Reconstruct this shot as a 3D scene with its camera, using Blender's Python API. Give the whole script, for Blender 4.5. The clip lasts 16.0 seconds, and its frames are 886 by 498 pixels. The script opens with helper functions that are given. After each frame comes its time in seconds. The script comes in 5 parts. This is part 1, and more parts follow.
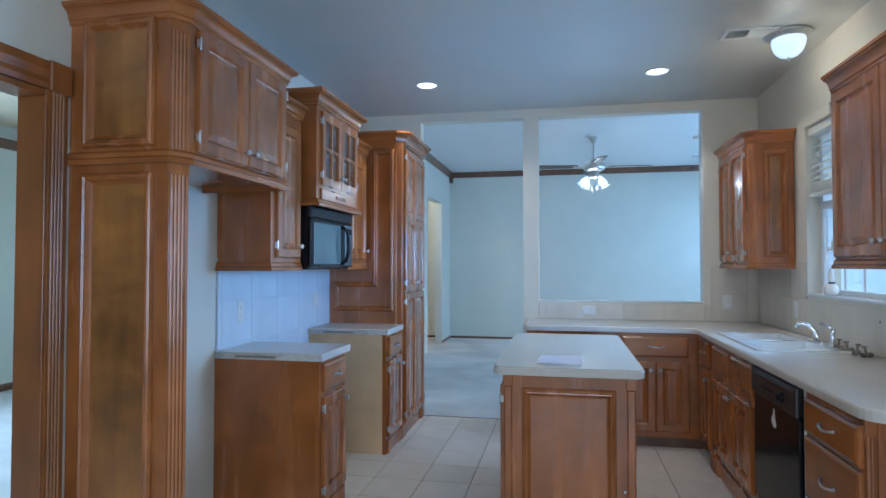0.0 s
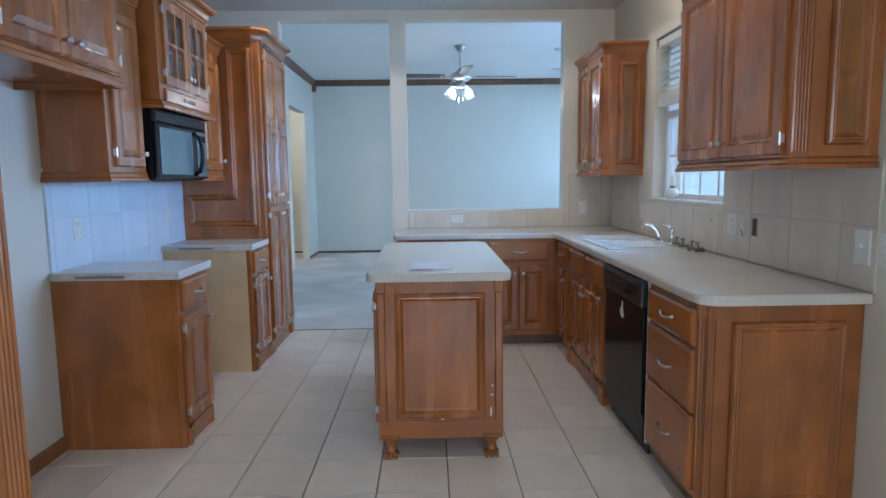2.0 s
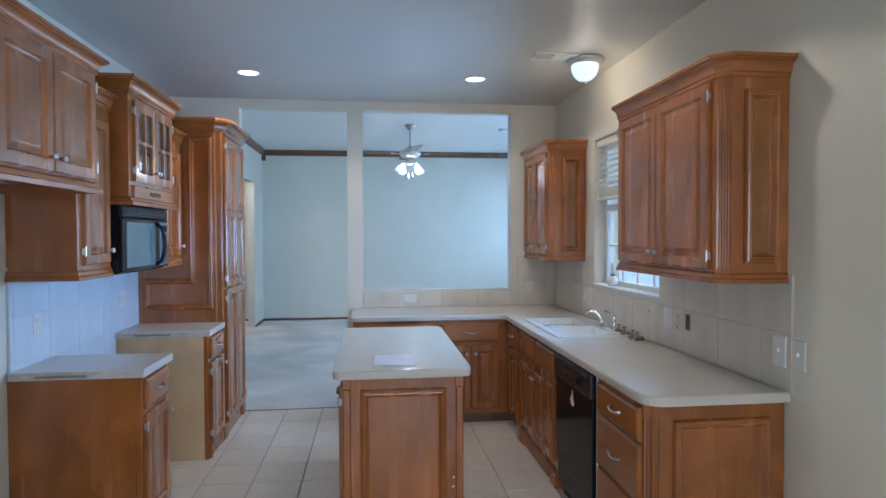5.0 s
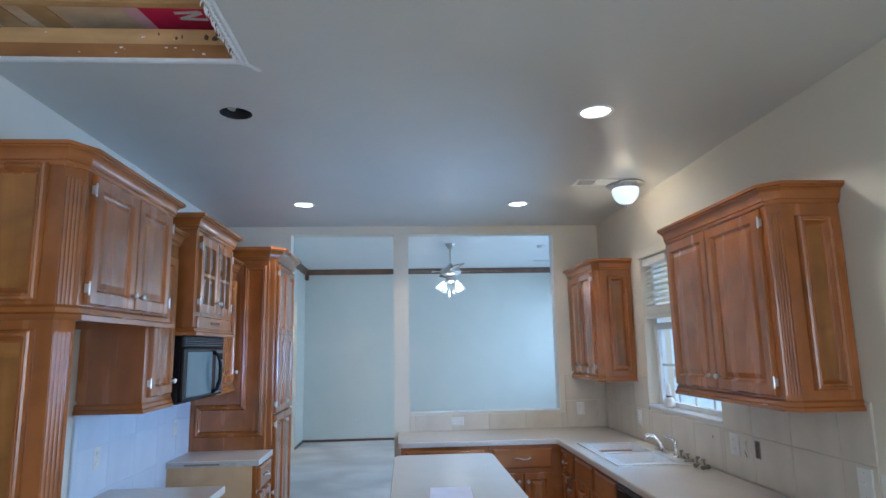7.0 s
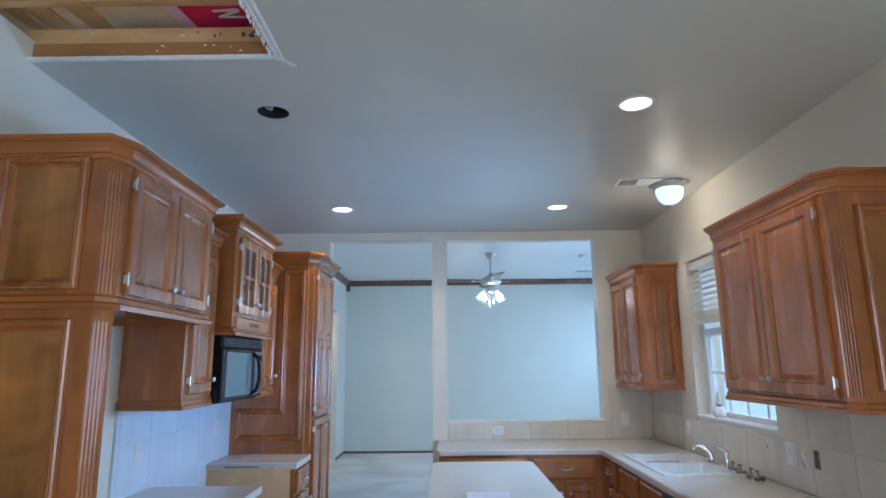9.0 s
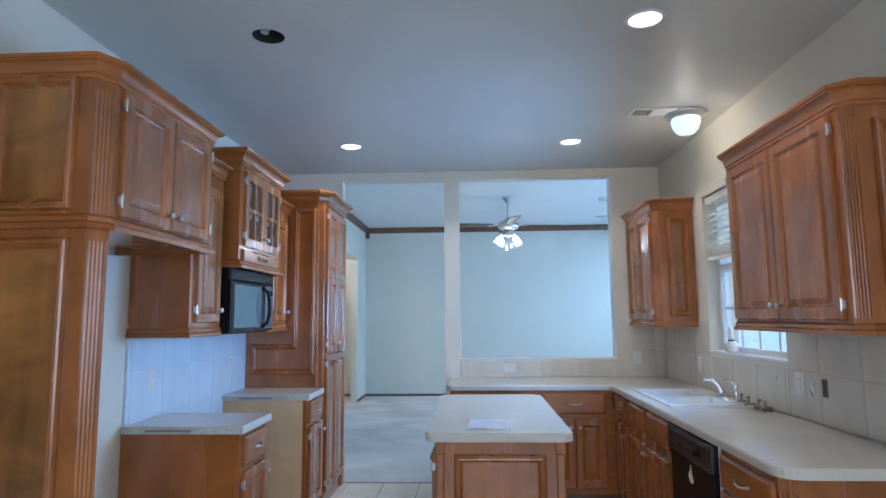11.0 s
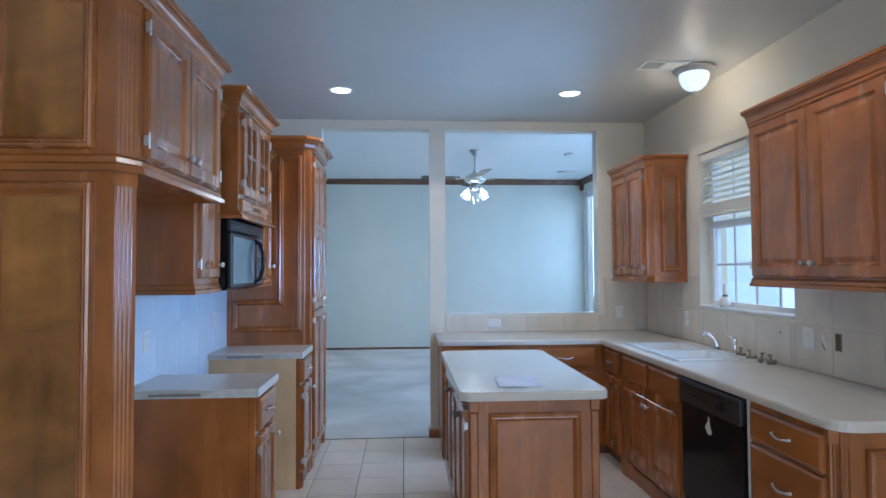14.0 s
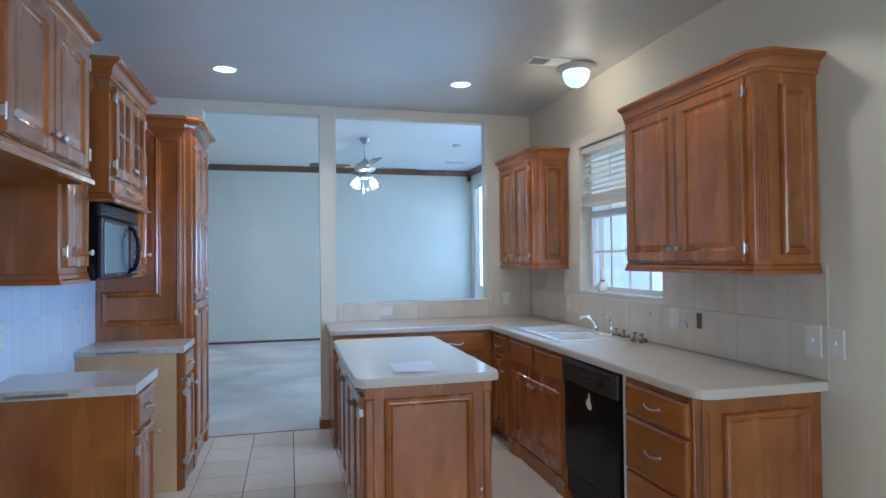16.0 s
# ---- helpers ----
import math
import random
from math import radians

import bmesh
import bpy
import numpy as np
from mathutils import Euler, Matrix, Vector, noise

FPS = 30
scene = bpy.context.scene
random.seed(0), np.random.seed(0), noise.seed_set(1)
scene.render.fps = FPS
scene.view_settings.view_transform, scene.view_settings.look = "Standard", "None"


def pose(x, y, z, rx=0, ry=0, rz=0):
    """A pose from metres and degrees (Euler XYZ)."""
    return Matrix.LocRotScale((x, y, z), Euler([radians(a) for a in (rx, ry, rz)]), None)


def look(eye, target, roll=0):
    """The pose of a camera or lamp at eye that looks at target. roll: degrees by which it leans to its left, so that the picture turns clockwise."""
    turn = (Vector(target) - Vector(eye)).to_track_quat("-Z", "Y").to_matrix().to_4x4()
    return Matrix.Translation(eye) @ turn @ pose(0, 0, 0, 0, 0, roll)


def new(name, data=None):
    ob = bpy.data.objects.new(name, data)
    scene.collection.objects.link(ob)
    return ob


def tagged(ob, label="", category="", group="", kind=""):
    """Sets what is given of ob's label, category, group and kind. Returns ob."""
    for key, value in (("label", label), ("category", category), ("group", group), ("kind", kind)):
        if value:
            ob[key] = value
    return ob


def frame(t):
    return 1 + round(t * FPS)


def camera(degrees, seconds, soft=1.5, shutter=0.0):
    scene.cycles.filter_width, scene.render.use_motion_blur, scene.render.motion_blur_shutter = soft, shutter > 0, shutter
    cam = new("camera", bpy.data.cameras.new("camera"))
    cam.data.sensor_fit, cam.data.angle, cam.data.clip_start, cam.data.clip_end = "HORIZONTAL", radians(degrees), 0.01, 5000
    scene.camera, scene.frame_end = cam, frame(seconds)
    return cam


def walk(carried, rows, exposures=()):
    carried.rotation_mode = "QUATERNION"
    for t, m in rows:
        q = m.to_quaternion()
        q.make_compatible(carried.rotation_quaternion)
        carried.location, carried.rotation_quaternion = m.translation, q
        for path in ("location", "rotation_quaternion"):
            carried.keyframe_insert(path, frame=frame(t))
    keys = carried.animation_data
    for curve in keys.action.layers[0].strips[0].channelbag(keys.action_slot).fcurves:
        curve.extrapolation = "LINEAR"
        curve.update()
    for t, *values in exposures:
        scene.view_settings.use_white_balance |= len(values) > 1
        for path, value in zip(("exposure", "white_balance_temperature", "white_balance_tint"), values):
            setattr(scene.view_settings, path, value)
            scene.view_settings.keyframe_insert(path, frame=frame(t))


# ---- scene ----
cam = camera(73.1, 16.0)
PATH = [
    (0, (0.712, 0.856, 1.404), (0.318, 2.817, 1.457), 0.0),
    (0.5, (0.699, 0.862, 1.373), (0.458, 2.847, 1.417), 0.1),
    (1, (0.677, 0.916, 1.351), (0.591, 2.914, 1.328), -0.3),
    (1.5, (0.677, 0.928, 1.344), (0.674, 2.922, 1.191), -0.5),
    (2, (0.692, 0.922, 1.363), (0.734, 2.908, 1.131), -0.7),
    (2.5, (0.717, 0.910, 1.402), (0.791, 2.891, 1.135), -0.9),
    (3, (0.735, 0.904, 1.447), (0.836, 2.880, 1.152), -0.9),
    (5.5, (0.530, 0.715, 1.622), (0.787, 2.698, 1.670), -0.5),
    (6, (0.496, 0.692, 1.648), (0.755, 2.671, 1.783), -1.1),
    (6.5, (0.471, 0.673, 1.665), (0.650, 2.652, 1.888), -1.0),
    (7, (0.467, 0.697, 1.671), (0.595, 2.666, 1.996), -1.1),
    (7.5, (0.461, 0.714, 1.653), (0.542, 2.676, 2.030), -0.9),
    (8, (0.457, 0.729, 1.642), (0.507, 2.686, 2.048), -0.8),
    (10.5, (0.600, 0.813, 1.480), (0.512, 2.793, 1.750), -0.4),
    (11, (0.617, 0.825, 1.466), (0.519, 2.810, 1.692), -0.5),
    (11.5, (0.631, 0.823, 1.461), (0.530, 2.812, 1.647), -0.6),
    (12, (0.612, 0.829, 1.467), (0.521, 2.821, 1.619), -0.6),
    (12.5, (0.541, 0.883, 1.469), (0.478, 2.878, 1.600), -0.5),
    (13, (0.413, 0.963, 1.478), (0.401, 2.960, 1.584), -0.5),
    (13.5, (0.256, 0.996, 1.485), (0.321, 2.994, 1.569), -0.5),
    (14, (0.133, 0.979, 1.485), (0.262, 2.974, 1.553), -0.3),
    (14.5, (0.077, 0.993, 1.491), (0.318, 2.978, 1.545), -0.2),
    (15, (0.072, 1.020, 1.487), (0.443, 2.985, 1.531), -0.3),
    (15.5, (0.082, 1.007, 1.480), (0.534, 2.955, 1.517), -0.4),
    (16, (0.099, 0.985, 1.465), (0.597, 2.922, 1.499), -0.6),
]
walk(cam, [(t, look(eye, target, roll)) for t, eye, target, roll in PATH], [(0.0, -0.06, 4850, 5), (1.5, -0.02, 5050, 8), (2.5, 0.0, 5300, 10), (5.5, 0.0, 5300, 10), (8.0, 0.05, 5300, 10), (10.5, 0.10, 5120, 9), (12.5, 0.06, 5020, 9), (16.0, 0.05, 5160, 10)])

# ---------------------------------------------------------------- plan (metres)
XL, XR = -1.20, 2.33            # kitchen side walls
W, WT = 6.30, 0.12              # partition with the two openings, its thickness
CE, CL = 2.82, 3.18             # ceilings: kitchen, living room
YB = -2.6                       # wall behind the camera
YF = 12.2                       # far wall of the living room
LX0, LX1 = -1.43, 3.55          # living room side walls
ZC = 0.925                      # worktops

# ---------------------------------------------------------------- world and large lights
world = bpy.data.worlds.new("world")
scene.world = world
world.use_nodes = True
wn = world.node_tree
sky = wn.nodes.new("ShaderNodeTexSky")
sky.sky_type, sky.sun_disc = "NISHITA", False
sky.sun_elevation, sky.sun_rotation = radians(62), radians(113)
wn.links.new(sky.outputs[0], wn.nodes["Background"].inputs[0])
wn.nodes["Background"].inputs[1].default_value = 0.15


def lamp(name, kind, power, colour, m, **more):
    data = bpy.data.lights.new(name, kind)
    data.energy, data.color = power, colour
    if kind == "AREA":
        data.shape, data.size, data.size_y = "RECTANGLE", more["size"], more["size_y"]
    elif kind == "SUN":
        data.angle = more["angle"]
    else:
        data.shadow_soft_size = more["radius"]
    ob = new(name, data)
    ob.matrix_world = m
    return ob


DAY = (0.52, 0.745, 1.0)
SKY = (0.34, 0.61, 1.0)
WARM = (1.0, 0.76, 0.48)
lamp("sun", "SUN", 5.0, (1.0, 0.95, 0.88), pose(0, 0, 8, 28, 0, -113), angle=0.01)
lamp("kitchen_window_light", "AREA", 1.2, SKY, pose(XR + 0.19, 4.76, 1.53, 0, 90, 0), size=0.62, size_y=1.0)
lamp("kitchen_window_light", "AREA", 22, SKY, pose(XR - 0.003, 4.76, 1.53, 0, 90, 0), size=0.60, size_y=0.98).data.spread = radians(115)
lamp("living_window_light", "AREA", 18, DAY, pose(LX1 + 0.02, 11.0, 1.7, 0, 90, 0), size=1.8, size_y=1.8)
# Second source added to brighten the carpet; its window is unseen.
lamp("living_window_light", "AREA", 35, DAY, pose(LX1 + 0.02, 8.3, 1.7, 0, 90, 0), size=1.8, size_y=1.8)
# Window out of view, assumed for the bluish light on the west units.
lamp("assumed_side_light", "AREA", 47, (0.58, 0.79, 1.0), pose(XR + 0.02, -0.9, 1.5, 0, 90, 0), size=1.7, size_y=2.0)
# Unseen source added behind the camera to light the south-facing sides.
lamp("unseen_back_light", "AREA", 62, (0.97, 0.95, 0.93), pose(1.1, YB + 0.02, 1.35, 90, 0, 0), size=2.3, size_y=1.9)
# Added lamp on an unseen wall, brightens the room past the doorway.
lamp("side_room_added_light", "AREA", 150, (0.66, 0.86, 1.0), pose(-5.39, 3.9, 1.5, 0, -90, 0), size=1.3, size_y=1.7)
lamp("dome_bulb", "POINT", 5.2, WARM, pose(2.07, 4.82, 2.70), radius=0.05)
lamp("hall_bulb", "POINT", 32, (1.0, 0.85, 0.65), pose(-2.25, 10.6, 2.75), radius=0.08)
for fx, fy in ((1.07, 9.33), (1.21, 9.33), (1.14, 9.48)):
    lamp("fan_bulb", "POINT", 2.5, (1.0, 0.93, 0.82), pose(fx, fy, 2.46), radius=0.03)
for dx, dy in ((-0.335, 5.42), (1.395, 5.42), (1.425, 3.48)):
    lamp("downlight_bulb", "SPOT", 24, (1.0, 0.84, 0.64), pose(dx, dy, CE - 0.02), radius=0.06).data.spot_size = radians(140)


# ---------------------------------------------------------------- materials
def material(name, base, rough=0.5, metal=0.0, low=None, scale=(6, 6, 6), detail=4.0, bump=0.0, bump_scale=(60, 60, 60), coat=0.0,
             rough_var=0.06, jitter=0.0, spec=0.5, big=None):
    """A principled surface: noise between two colours, broad blotches, fine bump, roughness that wanders, a small shift from object to object."""
    m = bpy.data.materials.new(name)
    m.use_nodes = True
    t = m.node_tree
    n, l = t.nodes, t.links
    p = n["Principled BSDF"]
    co = n.new("ShaderNodeTexCoord")

    def noise_at(sc, det, dist=0.0):
        mp = n.new("ShaderNodeMapping")
        mp.inputs["Scale"].default_value = sc
        l.new(co.outputs["Object"], mp.inputs[0])
        nz = n.new("ShaderNodeTexNoise")
        nz.inputs["Scale"].default_value = 1.0
        nz.inputs["Detail"].default_value = det
        nz.inputs["Distortion"].default_value = dist
        l.new(mp.outputs[0], nz.inputs["Vector"])
        return nz

    low = low or tuple(c * 0.88 for c in base)
    a = noise_at(scale, detail, 0.4)
    ramp = n.new("ShaderNodeValToRGB")
    ramp.color_ramp.elements[0].color, ramp.color_ramp.elements[0].position = (*low, 1), 0.3
    ramp.color_ramp.elements[1].color, ramp.color_ramp.elements[1].position = (*base, 1), 0.7
    l.new(a.outputs[0], ramp.inputs[0])
    colour = ramp.outputs[0]
    if big:
        b = noise_at(big[0] if isinstance(big[0], tuple) else (big[0],) * 3, 4.0, 0.6)
        mr = n.new("ShaderNodeMapRange")
        mr.inputs[1].default_value, mr.inputs[2].default_value = 0.3, 0.7
        mr.inputs[3].default_value, mr.inputs[4].default_value = 1 - big[1], 1 + big[1] * 0.5
        l.new(b.outputs[0], mr.inputs[0])
        mix = n.new("ShaderNodeMix")
        mix.data_type, mix.blend_type = "RGBA", "MULTIPLY"
        mix.inputs[0].default_value = 1.0
        l.new(colour, mix.inputs[6])
        l.new(mr.outputs[0], mix.inputs[7])
        colour = mix.outputs[2]
    if jitter:
        oi = n.new("ShaderNodeObjectInfo")
        hs = n.new("ShaderNodeHueSaturation")
        mr = n.new("ShaderNodeMapRange")
        mr.inputs[3].default_value, mr.inputs[4].default_value = 1 - jitter, 1 + jitter
        l.new(oi.outputs["Random"], mr.inputs[0])
        l.new(mr.outputs[0], hs.inputs["Value"])
        l.new(colour, hs.inputs["Color"])
        colour = hs.outputs[0]
    l.new(colour, p.inputs["Base Color"])
    mr = n.new("ShaderNodeMapRange")
    mr.inputs[3].default_value, mr.inputs[4].default_value = max(rough - rough_var, 0.02), min(rough + rough_var, 1)
    l.new(a.outputs[0], mr.inputs[0])
    l.new(mr.outputs[0], p.inputs["Roughness"])
    p.inputs["Metallic"].default_value = metal
    p.inputs["Coat Weight"].default_value = coat
    p.inputs["Coat Roughness"].default_value = 0.13
    p.inputs["Specular IOR Level"].default_value = spec
    if bump:
        b = noise_at(bump_scale, 3.0)
        bn = n.new("ShaderNodeBump")
        bn.inputs["Strength"].default_value = bump
        bn.inputs["Distance"].default_value = 0.004
        l.new(b.outputs[0], bn.inputs["Height"])
        l.new(bn.outputs[0], p.inputs["Normal"])
    return m


def glow(name, colour, strength):
    m = bpy.data.materials.new(name)
    m.use_nodes = True
    p = m.node_tree.nodes["Principled BSDF"]
    p.inputs["Base Color"].default_value = (0.85, 0.85, 0.82, 1)
    p.inputs["Roughness"].default_value = 0.35
    p.inputs["Emission Color"].default_value = (*colour, 1)
    p.inputs["Emission Strength"].default_value = strength
    return m


def glass(name, tint, rough=0.0):
    m = bpy.data.materials.new(name)
    m.use_nodes = True
    p = m.node_tree.nodes["Principled BSDF"]
    p.inputs["Base Color"].default_value = (*tint, 1)
    p.inputs["Roughness"].default_value = rough
    p.inputs["Transmission Weight"].default_value = 1.0
    p.inputs["IOR"].default_value = 1.45
    return m


WOOD = material("stained_maple", (0.385, 0.131, 0.029), 0.26, low=(0.292, 0.094, 0.019), scale=(10, 10, 0.9), detail=5, bump=0.03, bump_scale=(140, 140, 8),
                coat=0.45, jitter=0.06, big=((5.0, 5.0, 3.5), 0.30))
WOOD_X = material("stained_maple_lying", (0.385, 0.131, 0.029), 0.26, low=(0.292, 0.094, 0.019), scale=(1.0, 1.0, 12), detail=5, bump=0.03,
                  bump_scale=(8, 8, 140), coat=0.28, jitter=0.06, big=((3.0, 3.0, 4.0), 0.24))
WOOD_PANEL = material("honey_maple_panel", (0.385, 0.160, 0.032), 0.32, low=(0.205, 0.078, 0.014), scale=(9, 9, 1.6), detail=7, bump=0.04,
                      bump_scale=(120, 120, 8), coat=0.30, jitter=0.05, big=((4.0, 4.0, 6.0), 0.42))
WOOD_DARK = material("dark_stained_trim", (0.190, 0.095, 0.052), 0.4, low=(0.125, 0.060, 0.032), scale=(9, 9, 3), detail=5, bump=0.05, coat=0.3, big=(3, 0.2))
CASING = material("door_casing_oak", (0.330, 0.118, 0.026), 0.36, low=(0.220, 0.074, 0.016), scale=(10, 10, 1.2), detail=6, bump=0.06,
                  bump_scale=(120, 120, 6), coat=0.30, big=(3, 0.2))
RAW = material("raw_plywood", (0.720, 0.510, 0.290), 0.62, low=(0.640, 0.430, 0.225), scale=(6, 6, 1.2), detail=5, bump=0.05, big=(3, 0.15))
PINE = material("pine_joist", (0.640, 0.400, 0.180), 0.7, low=(0.520, 0.290, 0.110), scale=(1.0, 12, 12), detail=6, bump=0.1, bump_scale=(6, 90, 90), big=(4, 0.25))
PINE_DARK = material("dark_pine_joist", (0.430, 0.205, 0.070), 0.7, low=(0.300, 0.130, 0.042), scale=(1.0, 12, 12), detail=6, bump=0.1, bump_scale=(6, 90, 90), big=(4, 0.25))
OSB = material("roof_board", (0.800, 0.630, 0.430), 0.8, low=(0.720, 0.530, 0.330), scale=(14, 30, 14), detail=5, bump=0.2, big=(5, 0.2))
WALL = material("cream_wall_paint", (0.720, 0.670, 0.560), 0.55, low=(0.695, 0.645, 0.535), scale=(2, 2, 2), bump=0.10, bump_scale=(55, 55, 55), big=(1.2, 0.04))
WALL_L = material("pale_wall_paint", (0.720, 0.730, 0.672), 0.6, low=(0.695, 0.708, 0.650), scale=(2, 2, 2), bump=0.08, bump_scale=(55, 55, 55), big=(0.9, 0.04))
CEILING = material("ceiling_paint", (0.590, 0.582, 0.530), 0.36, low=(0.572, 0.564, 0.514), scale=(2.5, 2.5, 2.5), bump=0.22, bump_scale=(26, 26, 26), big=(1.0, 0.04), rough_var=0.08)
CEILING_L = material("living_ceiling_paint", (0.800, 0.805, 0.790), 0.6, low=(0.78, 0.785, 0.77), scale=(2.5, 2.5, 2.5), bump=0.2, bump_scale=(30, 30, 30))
BEIGE = material("beige_hall_paint", (0.640, 0.520, 0.360), 0.6, scale=(2, 2, 2), bump=0.08)
PLASTER = material("broken_plaster", (0.80, 0.80, 0.78), 0.85, scale=(30, 30, 30), bump=0.5, bump_scale=(90, 90, 90))
LAMINATE = material("grey_laminate", (0.610, 0.555, 0.485), 0.17, low=(0.585, 0.530, 0.462), scale=(90, 90, 90), detail=2, bump=0.02, bump_scale=(200, 200, 200), big=(2.5, 0.05))
SUBTOP = material("worn_laminate_edge", (0.620, 0.600, 0.565), 0.45, low=(0.480, 0.455, 0.410), scale=(25, 25, 60), bump=0.08, big=(9, 0.15))
FLOOR_TILE = material("ceramic_floor_tile", (0.800, 0.715, 0.610), 0.36, low=(0.745, 0.655, 0.550), scale=(7, 7, 7), bump=0.05, bump_scale=(40, 40, 40), jitter=0.05, big=(2.2, 0.10))
GROUT = material("brown_grout", (0.230, 0.165, 0.105), 0.9, low=(0.150, 0.105, 0.065), scale=(14, 14, 14), bump=0.3)
SPLASH = material("grey_wall_tile", (0.670, 0.605, 0.505), 0.34, low=(0.620, 0.556, 0.460), scale=(5, 5, 5), detail=6, bump=0.03, jitter=0.022, big=(4, 0.08))
# Blue in the base stands in for window daylight on white tile.
SPLASH_W = material("daylit_blue_white_tile", (0.650, 0.700, 0.755), 0.30, low=(0.60, 0.65, 0.71), scale=(5, 5, 5), bump=0.03, jitter=0.03, big=(4, 0.05))
SPLASH_GROUT = material("pale_grout", (0.560, 0.500, 0.410), 0.9, scale=(20, 20, 20), bump=0.2)
# Carries the same blue daylight tint as the white tile.
SPLASH_W_GROUT = material("daylit_blue_white_grout", (0.680, 0.720, 0.760), 0.8, scale=(20, 20, 20), bump=0.2)
CARPET = material("stained_grey_carpet", (0.740, 0.710, 0.690), 0.95, low=(0.590, 0.565, 0.545), scale=(1.5, 1.9, 2.0), detail=8, bump=0.5, bump_scale=(260, 260, 260), big=((0.7, 1.0, 1.0), 0.22), spec=0.1)
BLACK = material("black_enamel", (0.010, 0.010, 0.012), 0.16, low=(0.007, 0.007, 0.009), scale=(8, 8, 8), coat=0.0, rough_var=0.03, spec=0.14)
BLACK_MATT = material("black_plastic", (0.016, 0.016, 0.018), 0.38, scale=(30, 30, 30), bump=0.05)
# Pale teal base stands in for the room reflected in the glass.
MW_GLASS = material("oven_glass_with_reflection", (0.120, 0.165, 0.175), 0.10, scale=(4, 4, 4), coat=0.1, rough_var=0.03, spec=0.5)
CHROME = material("chrome", (0.80, 0.80, 0.80), 0.14, metal=1.0, scale=(20, 20, 20), rough_var=0.05)
NICKEL = material("brushed_nickel", (0.62, 0.60, 0.57), 0.30, metal=1.0, scale=(40, 40, 40), rough_var=0.08)
PEWTER = material("weathered_pewter", (0.30, 0.26, 0.21), 0.40, metal=0.9, scale=(60, 60, 60), bump=0.15, rough_var=0.12)
PORCELAIN = material("white_enamel_sink", (0.86, 0.85, 0.82), 0.14, scale=(5, 5, 5), coat=0.5, big=(5, 0.03))
PLASTIC = material("white_plastic", (0.78, 0.77, 0.73), 0.35, scale=(6, 6, 6), big=(8, 0.04))
VINYL = material("white_window_vinyl", (0.80, 0.81, 0.82), 0.4, scale=(6, 6, 6), big=(6, 0.04))
BLIND = material("cream_blind_slat", (0.780, 0.750, 0.670), 0.45, low=(0.74, 0.71, 0.63), scale=(3, 40, 40), bump=0.03)
PAPER = material("white_paper", (0.70, 0.69, 0.76), 0.8, scale=(9, 9, 9), bump=0.05)
# Near-black that paints the shade inside hollows.
DARK = material("unlit_void", (0.020, 0.020, 0.022), 0.8, scale=(8, 8, 8))
RED = material("red_printed_sheet", (0.760, 0.016, 0.110), 0.45, low=(0.60, 0.010, 0.075), scale=(6, 6, 6))
# Ink of the stamp; also the painted shade inside the wall box.
INK_AND_HOLLOW = material("smudged_ink_and_dark_hollow", (0.060, 0.045, 0.035), 0.8, low=(0.16, 0.10, 0.06), scale=(90, 90, 90))
PINK = material("pink_print", (0.86, 0.52, 0.58), 0.5, scale=(6, 6, 6))
STEEL = material("galvanised_duct", (0.35, 0.35, 0.36), 0.5, metal=0.7, scale=(14, 14, 14))
FENCE = material("weathered_fence_board", (0.800, 0.830, 0.870), 0.85, low=(0.70, 0.74, 0.79), scale=(10, 10, 1.5), bump=0.2, jitter=0.12, big=(2, 0.1))
GRASS = material("lawn", (0.090, 0.110, 0.040), 0.95, low=(0.050, 0.070, 0.020), scale=(6, 6, 6), bump=0.5, big=(0.6, 0.25))
BLADE = material("fan_blade_veneer", (0.120, 0.085, 0.065), 0.4, low=(0.08, 0.055, 0.042), scale=(10, 2, 10), rough_var=0.1)
PANE = glass("window_glass", (0.97, 0.99, 1.0))
CAB_GLASS = glass("cabinet_glass", (0.95, 0.97, 0.97), 0.03)
BULB_GLASS = glow("lit_frosted_glass", (0.93, 0.99, 1.0), 3.0)
DOME_GLASS = glow("lit_alabaster_glass", (0.86, 0.97, 1.0), 0.85)
DISC_GLOW = glow("lit_lens", (1.0, 0.98, 0.94), 6.0)
SHADE_GLASS = glass("clear_shade_glass", (0.9, 0.95, 0.97), 0.25)
STICKER = material("peeling_label", (0.74, 0.68, 0.56), 0.7, scale=(40, 40, 40), bump=0.1)


# ---------------------------------------------------------------- mesh helpers
def mesh_of(name, bm, mat):
    bmesh.ops.recalc_face_normals(bm, faces=bm.faces[:])
    me = bpy.data.meshes.new(name)
    bm.to_mesh(me)
    bm.free()
    for m in (mat if isinstance(mat, (list, tuple)) else [mat]):
        me.materials.append(m)
    return me


def part(name, bm, mat, parent, label="", at=None, smooth=False):
    """One mesh object under a thing or a part."""
    ob = new(name, mesh_of(name, bm, mat))
    if smooth:
        for f in ob.data.polygons:
            f.use_smooth = True
    ob.parent = parent
    if at is not None:
        ob.matrix_basis = at
    if label:
        ob["label"] = label
    return ob


def thing(name, label, category, at, group="", kind=""):
    ob = new(name)
    ob.matrix_basis = at
    return tagged(ob, label, category, group, kind)


def solid(name, bm, mat, label, category="", kind="", at=None, group="", smooth=False):
    """A top-level thing that is one mesh."""
    ob = new(name, mesh_of(name, bm, mat))
    if smooth:
        for f in ob.data.polygons:
            f.use_smooth = True
    if at is not None:
        ob.matrix_basis = at
    return tagged(ob, label, category, group, kind)


